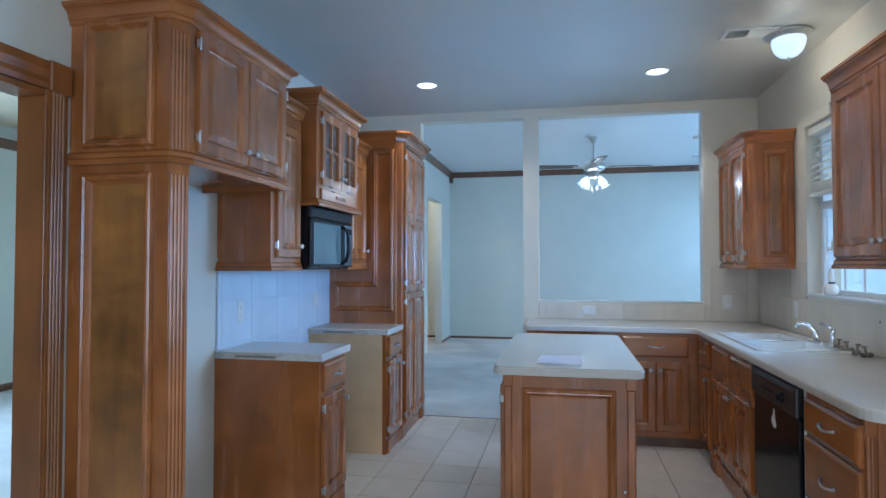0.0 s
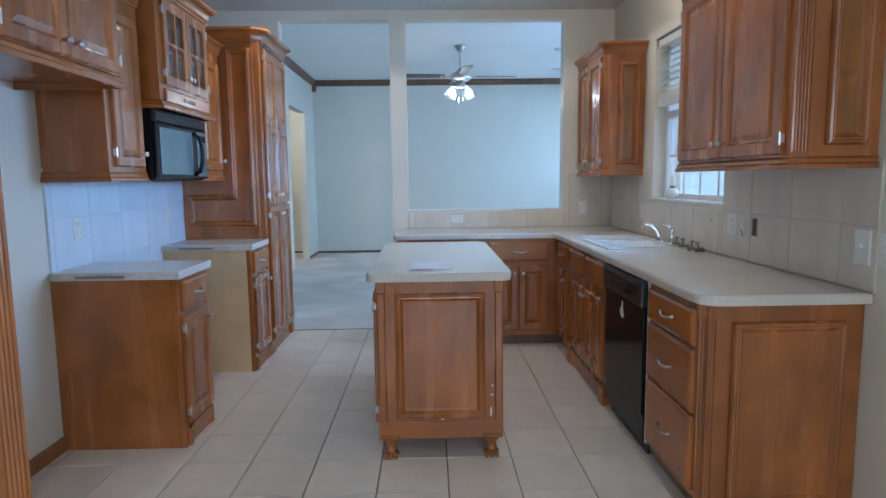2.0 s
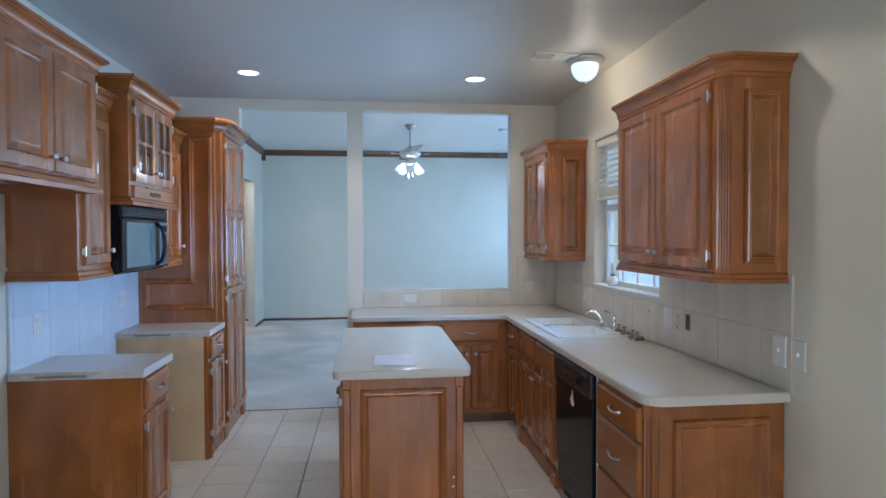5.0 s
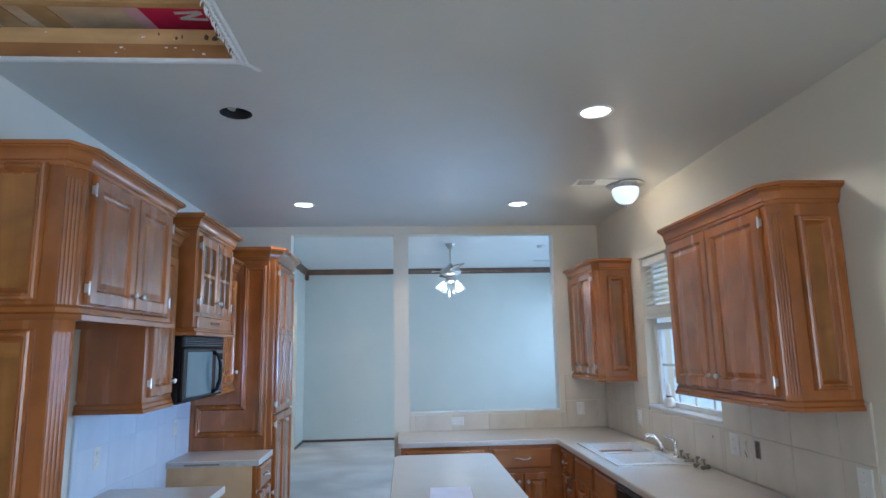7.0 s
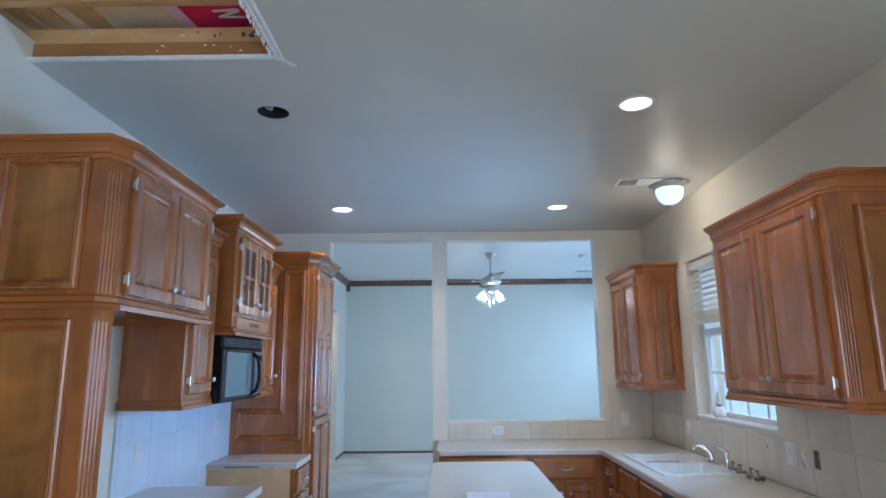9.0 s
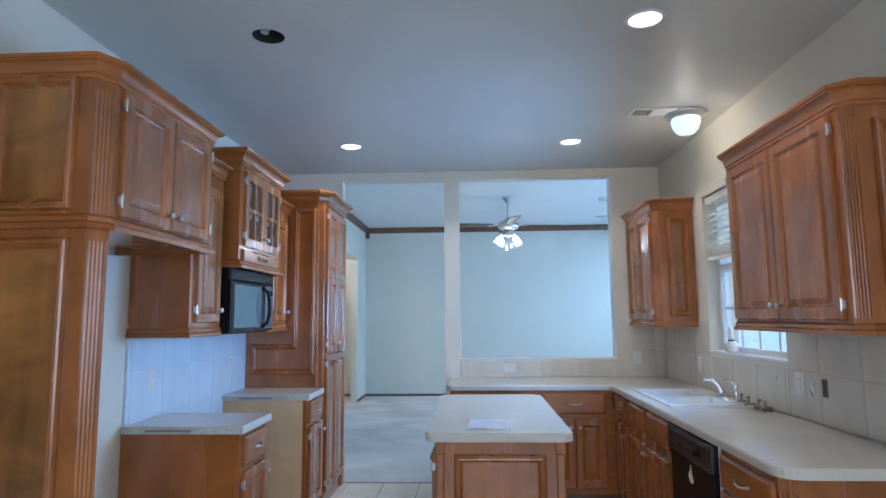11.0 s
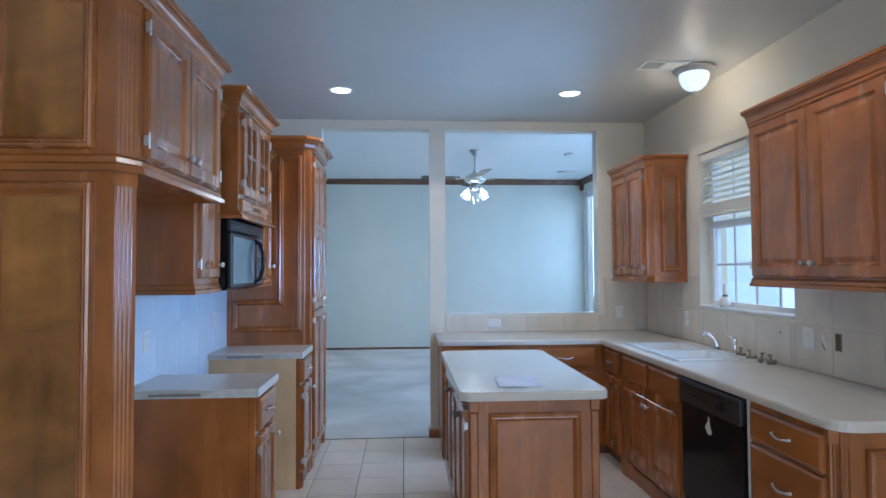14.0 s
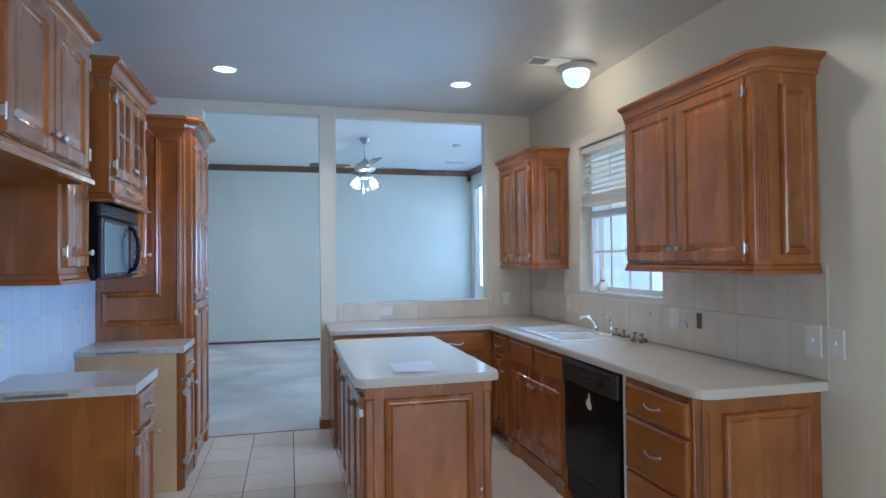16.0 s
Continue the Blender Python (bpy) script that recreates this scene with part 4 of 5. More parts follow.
for i, (x0, x1) in enumerate(((1.13, BX), (0.43, 1.125))):
    u = thing("base_cabinet", "stained maple base cabinet under the pass-through", "cabinet", pose(0, 0, 0))
    part("body", box(x0, FY + 0.02, 0.09, x1 if i else XR - 0.003, W - 0.003, 0.885), WOOD, u)
    part("face_frame", box(x0, FY, 0.09, x1, FY + 0.02, 0.885), WOOD_X, u)
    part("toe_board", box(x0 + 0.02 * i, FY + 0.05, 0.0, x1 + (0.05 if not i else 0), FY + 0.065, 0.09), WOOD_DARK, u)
    wd = (x1 - x0 - 0.11) if i == 0 else (x1 - x0 - 0.06)
    d = drawer(u, x0 + 0.03, 0.70, wd, 0.155, FY)
    half = (wd - 0.006) / 2
    for k in range(2):
        door(u, x0 + 0.03 + k * (half + 0.006), 0.135, half, 0.53, ((0.86, 0.88) if k == 0 else (0.14, 0.88)), None, FY)
    if i:
        part("end_panel", box(x0 - 0.006, FY + 0.001, 0.0, x0, W - 0.003, 0.885), WOOD, u)

# L-shaped worktop with a hole for the sink
CX, CY = 1.69, 5.66
SINK = (1.765, 2.265, 4.47, 5.36)
outline = round_poly([(CX, 3.06), (CX, CY), (0.40, CY), (0.40, W - 0.002), (XR - 0.012, W - 0.002), (XR - 0.012, 3.06)], [0.10, 0.03, 0.06, 0, 0, 0])
bm = bmesh.new()
vs = [bm.verts.new((x, y, ZC)) for x, y in outline]
hole = [bm.verts.new((x, y, ZC)) for x, y in ((SINK[0] + 0.02, SINK[2] + 0.02), (SINK[1] - 0.02, SINK[2] + 0.02), (SINK[1] - 0.02, SINK[3] - 0.02), (SINK[0] + 0.02, SINK[3] - 0.02))]
edges = [bm.edges.new((a, b)) for ring in (vs, hole) for a, b in zip(ring, ring[1:] + ring[:1])]
bmesh.ops.triangle_fill(bm, use_beauty=True, edges=edges)
geo = bmesh.ops.extrude_face_region(bm, geom=bm.faces[:])
bmesh.ops.translate(bm, verts=[g for g in geo["geom"] if isinstance(g, bmesh.types.BMVert)], vec=(0, 0, -0.04))
rim = [e for e in bm.edges if len(e.link_faces) == 2 and e.calc_face_angle() > 1.2 and all(abs(v.co.z - ZC) < 1e-5 for v in e.verts)]
bmesh.ops.bevel(bm, geom=rim, offset=0.006, segments=2, affect="EDGES", profile=0.5)
t = thing("worktop", "L-shaped grey laminate worktop with a rounded end", "countertop", pose(0, 0, 0))
part("slab", bm, LAMINATE, t)
edge_band(outline[::-1], t)

# sink with two bowls
si = thing("sink", "white enamelled double-bowl drop-in sink", "sink", pose(0, 0, ZC))
sx0, sx1, sy0, sy1 = SINK
mid = (sy0 + sy1) / 2
bowls = [(sx0 + 0.05, sx1 - 0.10, sy0 + 0.05, mid - 0.025), (sx0 + 0.05, sx1 - 0.10, mid + 0.025, sy1 - 0.05)]
bm = plate([sx0, sx1], [sy0, sy1], [b for b in bowls], 0.010, lambda u, v, d: (u, v, 0.001 + d))
rim = [e for e in bm.edges if len(e.link_faces) == 2 and e.calc_face_angle() > 1.2 and all(v.co.z > 0.010 for v in e.verts)]
bmesh.ops.bevel(bm, geom=rim, offset=0.006, segments=2, affect="EDGES", profile=0.5)
part("rim", bm, PORCELAIN, si)
for b in bowls:
    bm = bmesh.new()
    prev = None
    for z, ins, rad in ((0.010, -0.001, 0.03), (-0.06, 0.008, 0.04), (-0.15, 0.016, 0.05), (-0.175, 0.04, 0.05), (-0.18, 0.10, 0.05)):
        pts = round_poly([(b[0] + ins, b[2] + ins), (b[1] - ins, b[2] + ins), (b[1] - ins, b[3] - ins), (b[0] + ins, b[3] - ins)], [rad] * 4, 5)
        ring = [bm.verts.new((x, y, z)) for x, y in pts]
        if prev:
            for k in range(len(ring)):
                bm.faces.new((prev[k], prev[(k + 1) % len(ring)], ring[(k + 1) % len(ring)], ring[k]))
        prev = ring
    bm.faces.new(prev)
    bowl = part("bowl", bm, PORCELAIN, si, "", None, True)
    part("drain", lathe([(0.04, 0), (0.04, 0.004), (0.03, 0.003), (0.008, 0.001)], 20), CHROME, bowl, "chrome drain", pose((b[0] + b[1]) / 2, (b[2] + b[3]) / 2, -0.179))

fa = thing("faucet", "chrome kitchen faucet with a curved spout", "faucet", pose(2.215, 4.86, ZC + 0.012) @ Matrix.Diagonal((0.86, 0.86, 0.86, 1)))
part("base", prism(round_poly([(-0.028, -0.11), (0.028, -0.11), (0.028, 0.11), (-0.028, 0.11)], [0.027] * 4), 0, 0.012, 0.004), CHROME, fa)
part("spout", tube([(0, 0, 0.008), (0, 0, 0.040), (-0.008, 0.003, 0.072), (-0.030, 0.010, 0.102), (-0.060, 0.020, 0.122), (-0.090, 0.030, 0.128), (-0.112, 0.037, 0.118)], [0.024, 0.020, 0.018, 0.016, 0.015, 0.016, 0.017], 12), CHROME, fa, "", None, True)
part("aerator", lathe([(0.014, 0), (0.014, 0.018), (0.010, 0.02)], 14), CHROME, fa, "", pose(-0.114, 0.038, 0.096))
so = thing("sprayer", "chrome lever handle beside the faucet", "faucet handle", pose(2.225, 4.665, ZC + 0.012))
part("body", lathe([(0.022, 0), (0.020, 0.012), (0.013, 0.03), (0.012, 0.075), (0.016, 0.095), (0.008, 0.108)], 14), CHROME, so, "", None, True)
part("lever", tube([(0, 0, 0.098), (-0.02, 0.02, 0.116), (-0.05, 0.045, 0.128)], [0.010, 0.009, 0.007], 10), CHROME, so, "", None, True)


def fitting(x, y, rz, label):
    f = thing("pipe_fitting", label, "pipe fitting", pose(x, y, ZC + 0.016, 0, 0, rz) @ Matrix.Diagonal((0.8, 0.8, 0.8, 1)), "old fittings by the sink")
    part("barrel", lathe([(0.014, -0.035), (0.016, -0.03), (0.016, -0.010), (0.011, -0.006), (0.011, 0.020), (0.018, 0.022), (0.018, 0.036), (0.012, 0.04)], 12, None, pose(0, 0, 0, 90)), PEWTER, f)
    part("stem", tube([(0, 0, 0.004), (0.004, 0.004, 0.035), (0.008, 0.006, 0.048)], [0.008, 0.007, 0.009], 8), PEWTER, f)
    hd = lathe([(0.006, 0), (0.018, 0.004), (0.018, 0.012), (0.006, 0.016)], 6, None, Matrix.Translation((0.008, 0.006, 0.044)))
    part("handle", hd, PEWTER, f)
    return f


fitting(2.235, 4.615, 20, "small tarnished tap valve on the sink's ledge")
fitting(2.230, 4.50, 70, "small tarnished tap valve lying on the worktop")
fitting(2.225, 4.385, -40, "small tarnished tap valve lying on the worktop")
fitting(2.235, 4.30, 110, "small tarnished tap valve lying on the worktop")

# wall cabinets on the east wall
UX = 2.03


def east_unit(name, label, y0, y1, z0, z1, crown_top):
    u = thing(name, label, "cabinet", pose(0, 0, 0))
    part("body", prism([(XR - 0.003, y0 + 0.012), (UX + 0.045, y0 + 0.012), (UX + 0.004, y0 + 0.045), (UX + 0.004, y1), (XR - 0.003, y1)], z0 + 0.02, z1), WOOD, u)
    part("end_panel", box(UX + 0.040, y0, z0 + 0.02, XR - 0.003, y0 + 0.012, z1), WOOD, u)
    part("face_frame", box(UX, y0 + 0.040, z0 + 0.02, UX + 0.012, y1, z1), WOOD, u)
    part("corner_post", fluted((UX, y0 + 0.040), (UX + 0.040, y0), z0 + 0.05, z1 - 0.03, (UX + 0.045, y0 + 0.045)), WOOD, u, "fluted stained maple post")
    part("post_block", prism([(UX - 0.004, y0 + 0.040), (UX + 0.040, y0 - 0.004), (UX + 0.045, y0 + 0.045)], z1 - 0.05, z1 + 0.001), WOOD, u)
    part("post_block", prism([(UX - 0.003, y0 + 0.040), (UX + 0.040, y0 - 0.003), (UX + 0.045, y0 + 0.045)], z0 + 0.02, z0 + 0.065), WOOD, u)
    fw = XR - UX - 0.040 - 0.105
    field_panel(u, fw, z1 - z0 - 0.15, pose(UX + 0.095, y0, z0 + 0.085), WOOD_PANEL, "honey-toned recessed panel")
    out = [(XR - 0.003, y0), (UX + 0.040, y0), (UX, y0 + 0.040), (UX, y1)]
    rev = out[::-1]
    part("bottom_lip", lip(rev, z0, 0.045, 0.020), WOOD_X, u)
    part("crown", crown(rev, z1 - 0.012, crown_top - z1 + 0.012, 0.054), WOOD_X, u)
    span = y1 - y0 - 0.055 - 0.05
    wd = (span - 0.006) / 2
    hh = z1 - z0 - 0.072
    for k in range(2):
        yb = y0 + 0.085 + k * (wd + 0.006) + wd
        d = part("door", loft_panel(wd, hh, DOOR), WOOD, u, "", pose(UX, yb, z0 + 0.055, 0, 0, FACE_NX))
        knob(d, 0.03 if k == 0 else wd - 0.03, 0.065)
        hx = wd + 0.006 if k == 0 else -0.006
        hinge(d, hx, 0.06)
        hinge(d, hx, hh - 0.06)
    return u


east_unit("wall_cabinet", "wide stained maple wall cabinet with two doors and a fluted corner", 3.09, 4.125, 1.385, 2.262, 2.338)
east_unit("wall_cabinet", "stained maple corner wall cabinet with two narrow doors", 5.50, 6.295, 1.375, 2.290, 2.365)

# ---------------------------------------------------------------- island
IX0, IX1, IY0, IY1 = 0.430, 1.036, 3.735, 5.06
isl = thing("island", "stained maple kitchen island on carved feet", "kitchen island", pose(0, 0, 0))
part("body", box(IX0 + 0.02, IY0 + 0.012, 0.12, IX1 - 0.005, IY1, 0.885, 0.002), WOOD, isl)
part("end_panel", box(IX0 + 0.04, IY0, 0.105, IX1 - 0.04, IY0 + 0.014, 0.885), WOOD, isl)
field_panel(isl, 0.43, 0.62, pose(IX0 + 0.088, IY0, 0.205))
for x0 in (IX0, IX1 - 0.04):
    bm = box(x0, IY0 - 0.003, 0.115, x0 + 0.04, IY0 + 0.04, 0.826, 0.006)
    part("corner_post", bm, WOOD, isl)
    part("post_block", box(x0 - 0.003, IY0 - 0.007, 0.826, x0 + 0.043, IY0 + 0.04, 0.886, 0.004), WOOD, isl)
part("face_frame", box(IX0, IY0 + 0.04, 0.12, IX0 + 0.02, IY1, 0.885), WOOD, isl)
part("skirt", prism([(IX0 + 0.0, IY0 - 0.006), (IX1, IY0 - 0.006), (IX1, IY0 + 0.02), (IX0, IY0 + 0.02)], 0.10, 0.185, 0.005), WOOD_X, isl)
FOOT = [(0.020, 0.0), (0.030, 0.008), (0.032, 0.020), (0.024, 0.034), (0.018, 0.055), (0.022, 0.075), (0.036, 0.095), (0.044, 0.112), (0.044, 0.122)]
for x in (IX0 + 0.055, IX1 - 0.055):
    for y in (IY0 + 0.03, IY1 - 0.05):
        ft = part("foot", lathe(FOOT, 12), WOOD, isl, "carved claw foot", pose(x, y - 0.006, 0) @ Matrix.Diagonal((1.22, 1.22, 1.0, 1)), True)
        bm = bmesh.new()
        for a in (-0.016, 0, 0.016):
            tube([(a, -0.012, 0.030), (a * 1.2, -0.034, 0.024), (a * 1.3, -0.042, 0.006)], [0.008, 0.009, 0.006], 6, bm)
        part("toes", bm, WOOD, ft, "", None, True)
for x, z, w, h in ((IX1 - 0.062, 0.205, 0.008, 0.055), (IX1 - 0.060, 0.31, 0.014, 0.010), (IX0 + 0.30, 0.192, 0.022, 0.006), (IX1 - 0.055, 0.355, 0.010, 0.014)):
    bm = prism([(0, 0), (w * 0.7, h * 0.1), (w, h * 0.6), (w * 0.5, h), (w * 0.1, h * 0.7)], 0.0002, 0.0012)
    part("scuff", bm, STICKER, isl, "pale chip in the stain", pose(x, IY0, z, 90))
n = 4
wd = (IY1 - IY0 - 0.06) / n - 0.006
for i in range(n):
    y0 = IY0 + 0.045 + i * (wd + 0.006)
    d = part("door", loft_panel(wd, 0.66, DOOR), WOOD, isl, "", pose(IX0, y0 + wd, 0.165, 0, 0, FACE_NX))
    knob(d, 0.03 if i % 2 == 0 else wd - 0.03, 0.57, mat=PEWTER)
    hx = wd + 0.005 if i % 2 == 0 else -0.005
    hinge(d, hx, 0.07)
    hinge(d, hx, 0.59)
outline = round_poly([(0.385, 3.695), (1.074, 3.695), (1.074, 5.10), (0.385, 5.10)], [0.06] * 4)
t = thing("island_worktop", "grey laminate island worktop with rounded corners", "countertop", pose(0, 0, 0))
part("slab", prism(outline, ZC - 0.04, ZC, 0.005), LAMINATE, t)
edge_band(outline, t)
bm = bmesh.new()
g = [[bm.verts.new((x * 0.2159, y * 0.2794, 0.0012 + 0.0025 * math.sin(3 * x + 2 * y) ** 2)) for x in np.linspace(-0.5, 0.5, 9)] for y in np.linspace(-0.5, 0.5, 9)]
for i in range(8):
    for j in range(8):
        bm.faces.new((g[i][j], g[i][j + 1], g[i + 1][j + 1], g[i + 1][j]))
geo = bmesh.ops.extrude_face_region(bm, geom=bm.faces[:])
bmesh.ops.translate(bm, verts=[v for v in geo["geom"] if isinstance(v, bmesh.types.BMVert)], vec=(0, 0, 0.0008))
solid("paper_sheet", bm, PAPER, "loose white printed sheet on the island", "paper", at=pose(0.695, 3.935, ZC, 0, 0, -3))

# ---------------------------------------------------------------- ceiling fittings
for i, (x, y) in enumerate(CANS):
    lit = i < 3
    c = thing("downlight", "lit recessed ceiling light with a white trim ring" if lit else "empty recessed ceiling light with its lamp missing", "ceiling light", pose(x, y, CE), "recessed ceiling lights")
    can = sweep([(0.0765 * math.cos(a), 0.0765 * math.sin(a)) for a in np.linspace(0, 2 * math.pi, 33)[:-1]], [(-0.003, 0.001), (0.0, 0.001), (0.0, 0.15), (-0.003, 0.15)], None, True)
    # The empty can is coloured dark for its unlit inside.
    part("can", can, PLASTIC if lit else DARK, c)
    part("can_top", lathe([(0.079, 0.15), (0.079, 0.156)], 32), STEEL if not lit else PLASTIC, c)
    if lit:
        ring = sweep([(0.080 * math.cos(a), 0.080 * math.sin(a)) for a in np.linspace(0, 2 * math.pi, 33)[:-1]], [(-0.008, -0.001), (0.010, -0.001), (0.008, -0.005), (-0.006, -0.006)], None, True)
        part("trim_ring", ring, PLASTIC, c, "white trim ring")
        part("lens", lathe([(0.074, 0.006), (0.070, 0.002), (0.03, -0.001), (0.002, -0.002)], 32), DISC_GLOW, c, "glowing frosted lens", None, True)
    else:
        part("socket", lathe([(0.02, 0.035), (0.024, 0.15)], 12), PLASTIC, c, "bare white lamp socket", pose(-0.042, 0.030, 0, 0, 14, 0))

dm = thing("ceiling_light", "lit alabaster glass dome on a brushed metal pan", "ceiling light", pose(2.07, 4.82, CE) @ Matrix.Diagonal((0.78, 0.78, 0.90, 1)))
part("pan", lathe([(0.12, 0.0), (0.170, -0.003), (0.176, -0.010), (0.166, -0.022), (0.148, -0.028), (0.142, -0.038), (0.128, -0.044), (0.116, -0.044)][::-1], 36), NICKEL, dm, "", None, True)
gl = part("glass_bowl", lathe([(0.116, -0.040), (0.122, -0.056), (0.117, -0.088), (0.098, -0.127), (0.064, -0.156), (0.02, -0.168), (0.004, -0.169)][::-1], 36), DOME_GLASS, dm, "lit alabaster glass", None, True)
gl.visible_shadow = False
part("finial", lathe([(0.003, -0.195), (0.010, -0.188), (0.012, -0.178), (0.006, -0.172), (0.014, -0.168)], 14), NICKEL, dm, "", None, True)


def vent(x, y, z, w, h, label, rz=0):
    v = thing("ceiling_vent", label, "air vent", pose(x, y, z, 0, 0, rz))
    part("frame", plate([-w / 2, w / 2], [-h / 2, h / 2], [(-w / 2 + 0.025, -0.008, -h / 2 + 0.025, h / 2 - 0.025), (0.008, w / 2 - 0.025, -h / 2 + 0.025, h / 2 - 0.025)], -0.008, lambda u, q, d: (u, q, d - 0.0005)), PLASTIC, v)
    # Dark sheet in place of the unlit duct behind the slats.
    part("backing", box(-w / 2 + 0.02, -h / 2 + 0.02, -0.0012, w / 2 - 0.02, h / 2 - 0.02, -0.0004), DARK, v)
    k = 6
    for side, a, b in ((0, -w / 2 + 0.025, -0.008), (1, 0.008, w / 2 - 0.025)):
        for i in range(k):
            yy = -h / 2 + 0.03 + (h - 0.06) * (i + 0.5) / k
            part("slat", box(a, -0.007, -0.0007, b, 0.007, 0.0007), PLASTIC, v, "", pose(0, yy, -0.006, 40 if side == 0 else -30))
    return v


vent(1.83, 4.76, CE, 0.30, 0.17, "white louvred ceiling vent")
vent(2.95, 11.2, CL, 0.36, 0.16, "white louvred living room ceiling vent")
sd = thing("smoke_detector", "small white ceiling smoke detector", "smoke detector", pose(2.55, 9.6, CL))
part("base", lathe([(0.05, -0.036), (0.062, -0.028), (0.066, -0.008), (0.066, 0.0)], 24), PLASTIC, sd, "", None, True)
part("grille", lathe([(0.02, -0.040), (0.03, -0.036)], 16), PLASTIC, sd)

# cut-out in the ceiling with bare joists
for y0, y1, z0, z1 in ((3.016, 3.054, 2.836, 2.906), (3.022, 3.054, 2.9065, 2.975), (2.850, 2.888, 2.985, 3.20), (2.40, 2.438, 2.985, 3.20), (2.0, 2.038, 2.985, 3.20)):
    solid("joist", box(XL - 1.0, y0, z0, 0.1, y1, z1, 0.002), PINE_DARK if z0 < 2.9 else PINE, "bare pine ceiling joist above the cut-out", "joist", at=None, group="joists above the ceiling", kind="structure")
# Added closure: without it sky light shows past the joist ends.
solid("attic_panel", box(XL - 1.06, 1.2, CE + 0.05, XL - 1.01, 3.9, 3.299), OSB, "board added past the joists to close a sky leak", "board", kind="structure")
stamp = thing("grade_stamp", "dark smudged grade stamp printed on the bare joist", "stamp", pose(0, 0, 0), kind="structure")
bm = bmesh.new()
for x, w, z, h in ((-0.345, 0.022, 2.925, 0.030), (-0.315, 0.030, 2.922, 0.026), (-0.300, 0.020, 2.945, 0.014), (-0.46, 0.012, 2.925, 0.02), (-0.435, 0.007, 2.93, 0.022), (-0.53, 0.010, 2.945, 0.014), (-0.235, 0.016, 2.925, 0.014)):
    q = [(x + w * (0.5 + 0.5 * random.uniform(0.7, 1.0) * math.cos(t)), z + h * (0.5 + 0.5 * random.uniform(0.7, 1.0) * math.sin(t))) for t in np.linspace(0, 2 * math.pi, 12)[:-1]]
    v0 = [bm.verts.new((u, 3.0219, v)) for u, v in q]
    v1 = [bm.verts.new((u, 3.0212, v)) for u, v in q]
    bm.faces.new(v0)
    bm.faces.new(v1[::-1])
    for k in range(len(q)):
        bm.faces.new((v0[k], v1[k], v1[(k + 1) % len(q)], v0[(k + 1) % len(q)]))
part("ink", bm, INK_AND_HOLLOW, stamp)
bm = bmesh.new()
for i in range(13):
    x, z = random.uniform(-1.1, -0.2), random.choice((random.uniform(2.845, 2.90), random.uniform(2.912, 2.965)))
    r = random.uniform(0.002, 0.006)
    yy = 3.0155 if z < 2.9065 else 3.0215
    box(x - r, yy - 0.002, z - r * 0.6, x + r * 1.4, yy, z + r * 0.6, 0.0008, bm)
solid("plaster_flecks", bm, PLASTER, "white plaster flecks stuck to the bare joists", "plaster", "stuff")
solid("board", box(XL - 1.0, 2.889, 3.022, 0.2, 3.35, 3.040), OSB, "pale roof board seen through the cut-out", "board", kind="structure")
for x, wd in ((-1.16, 0.05), (-0.99, 0.05), (-1.27, 0.03)):
    solid("board", prism([(x - wd, 2.892), (x + wd, 2.892), (x + wd + 0.06, 3.30), (x - wd + 0.06, 3.30)], 3.016, 3.0215), PINE, "short pine board above the cut-out", "board", at=None, kind="structure")
sheet = thing("printed_sheet", "red printed sheet with a pale mark above the cut-out", "printed sheet", pose(-0.44, 3.01, 3.0185))
part("sheet", prism([(-0.15, -0.12), (0.24, -0.12), (0.24, 0.14), (-0.11, 0.14)], 0, 0.003), RED, sheet)
part("pale_corner", prism([(-0.22, -0.12), (-0.15, -0.12), (-0.11, 0.14), (-0.16, 0.14)], 0, 0.003), PINK, sheet)
bm = bmesh.new()
for p in ([(-0.01, -0.045), (0.09, -0.055), (0.09, -0.037), (-0.01, -0.027)], [(0.00, 0.0), (0.10, -0.052), (0.10, -0.03), (0.01, 0.012)], [(0.00, 0.0), (0.11, 0.002), (0.11, 0.018), (0.00, 0.014)]):
    prism(p, -0.002, -0.0005, 0, bm)
part("mark", bm, PLASTER, sheet, "pale plain bars")


def ragged(name, a, b, width, label, n=46, torn=1.0):
    """A crumbling plaster edge along a to b, hanging a little below the ceiling."""
    a, b = Vector(a), Vector(b)
    d = b - a
    side = Vector((-d.y, d.x)).normalized()
    bm = bmesh.new()
    rows_ = []
    for i in range(n + 1):
        p = a + d * (i / n)
        w1 = width * (0.85 + torn * random.uniform(-0.45, 0.45))
        w2 = width * (0.5 + torn * random.uniform(-0.4, 0.4))
        rows_.append([bm.verts.new(v) for v in ((p.x - side.x * w2, p.y - side.y * w2, CE - 0.001), (p.x, p.y, CE - 0.004 + torn * random.uniform(-0.002, 0.002)), (p.x + side.x * w1 * 0.5, p.y + side.y * w1 * 0.5, CE - 0.001 + torn * random.uniform(-0.005, 0.005)),
                                               (p.x + side.x * w1, p.y + side.y * w1, CE + 0.006 + torn * random.uniform(-0.006, 0.006)), (p.x, p.y, CE + 0.017))])
    for r0, r1 in zip(rows_, rows_[1:]):
        for k in range(5):
            bm.faces.new((r0[k], r0[(k + 1) % 5], r1[(k + 1) % 5], r1[k]))
    bm.faces.new(rows_[0])
    bm.faces.new(rows_[-1][::-1])
    return solid(name, bm, PLASTER, label, "plaster edge", "structure")


ragged("plaster_edge", (CUT[1], CUT[2]), (CUT[1], CUT[3] + 0.02), 0.014, "crumbling white plaster edge of the ceiling cut-out", 150)
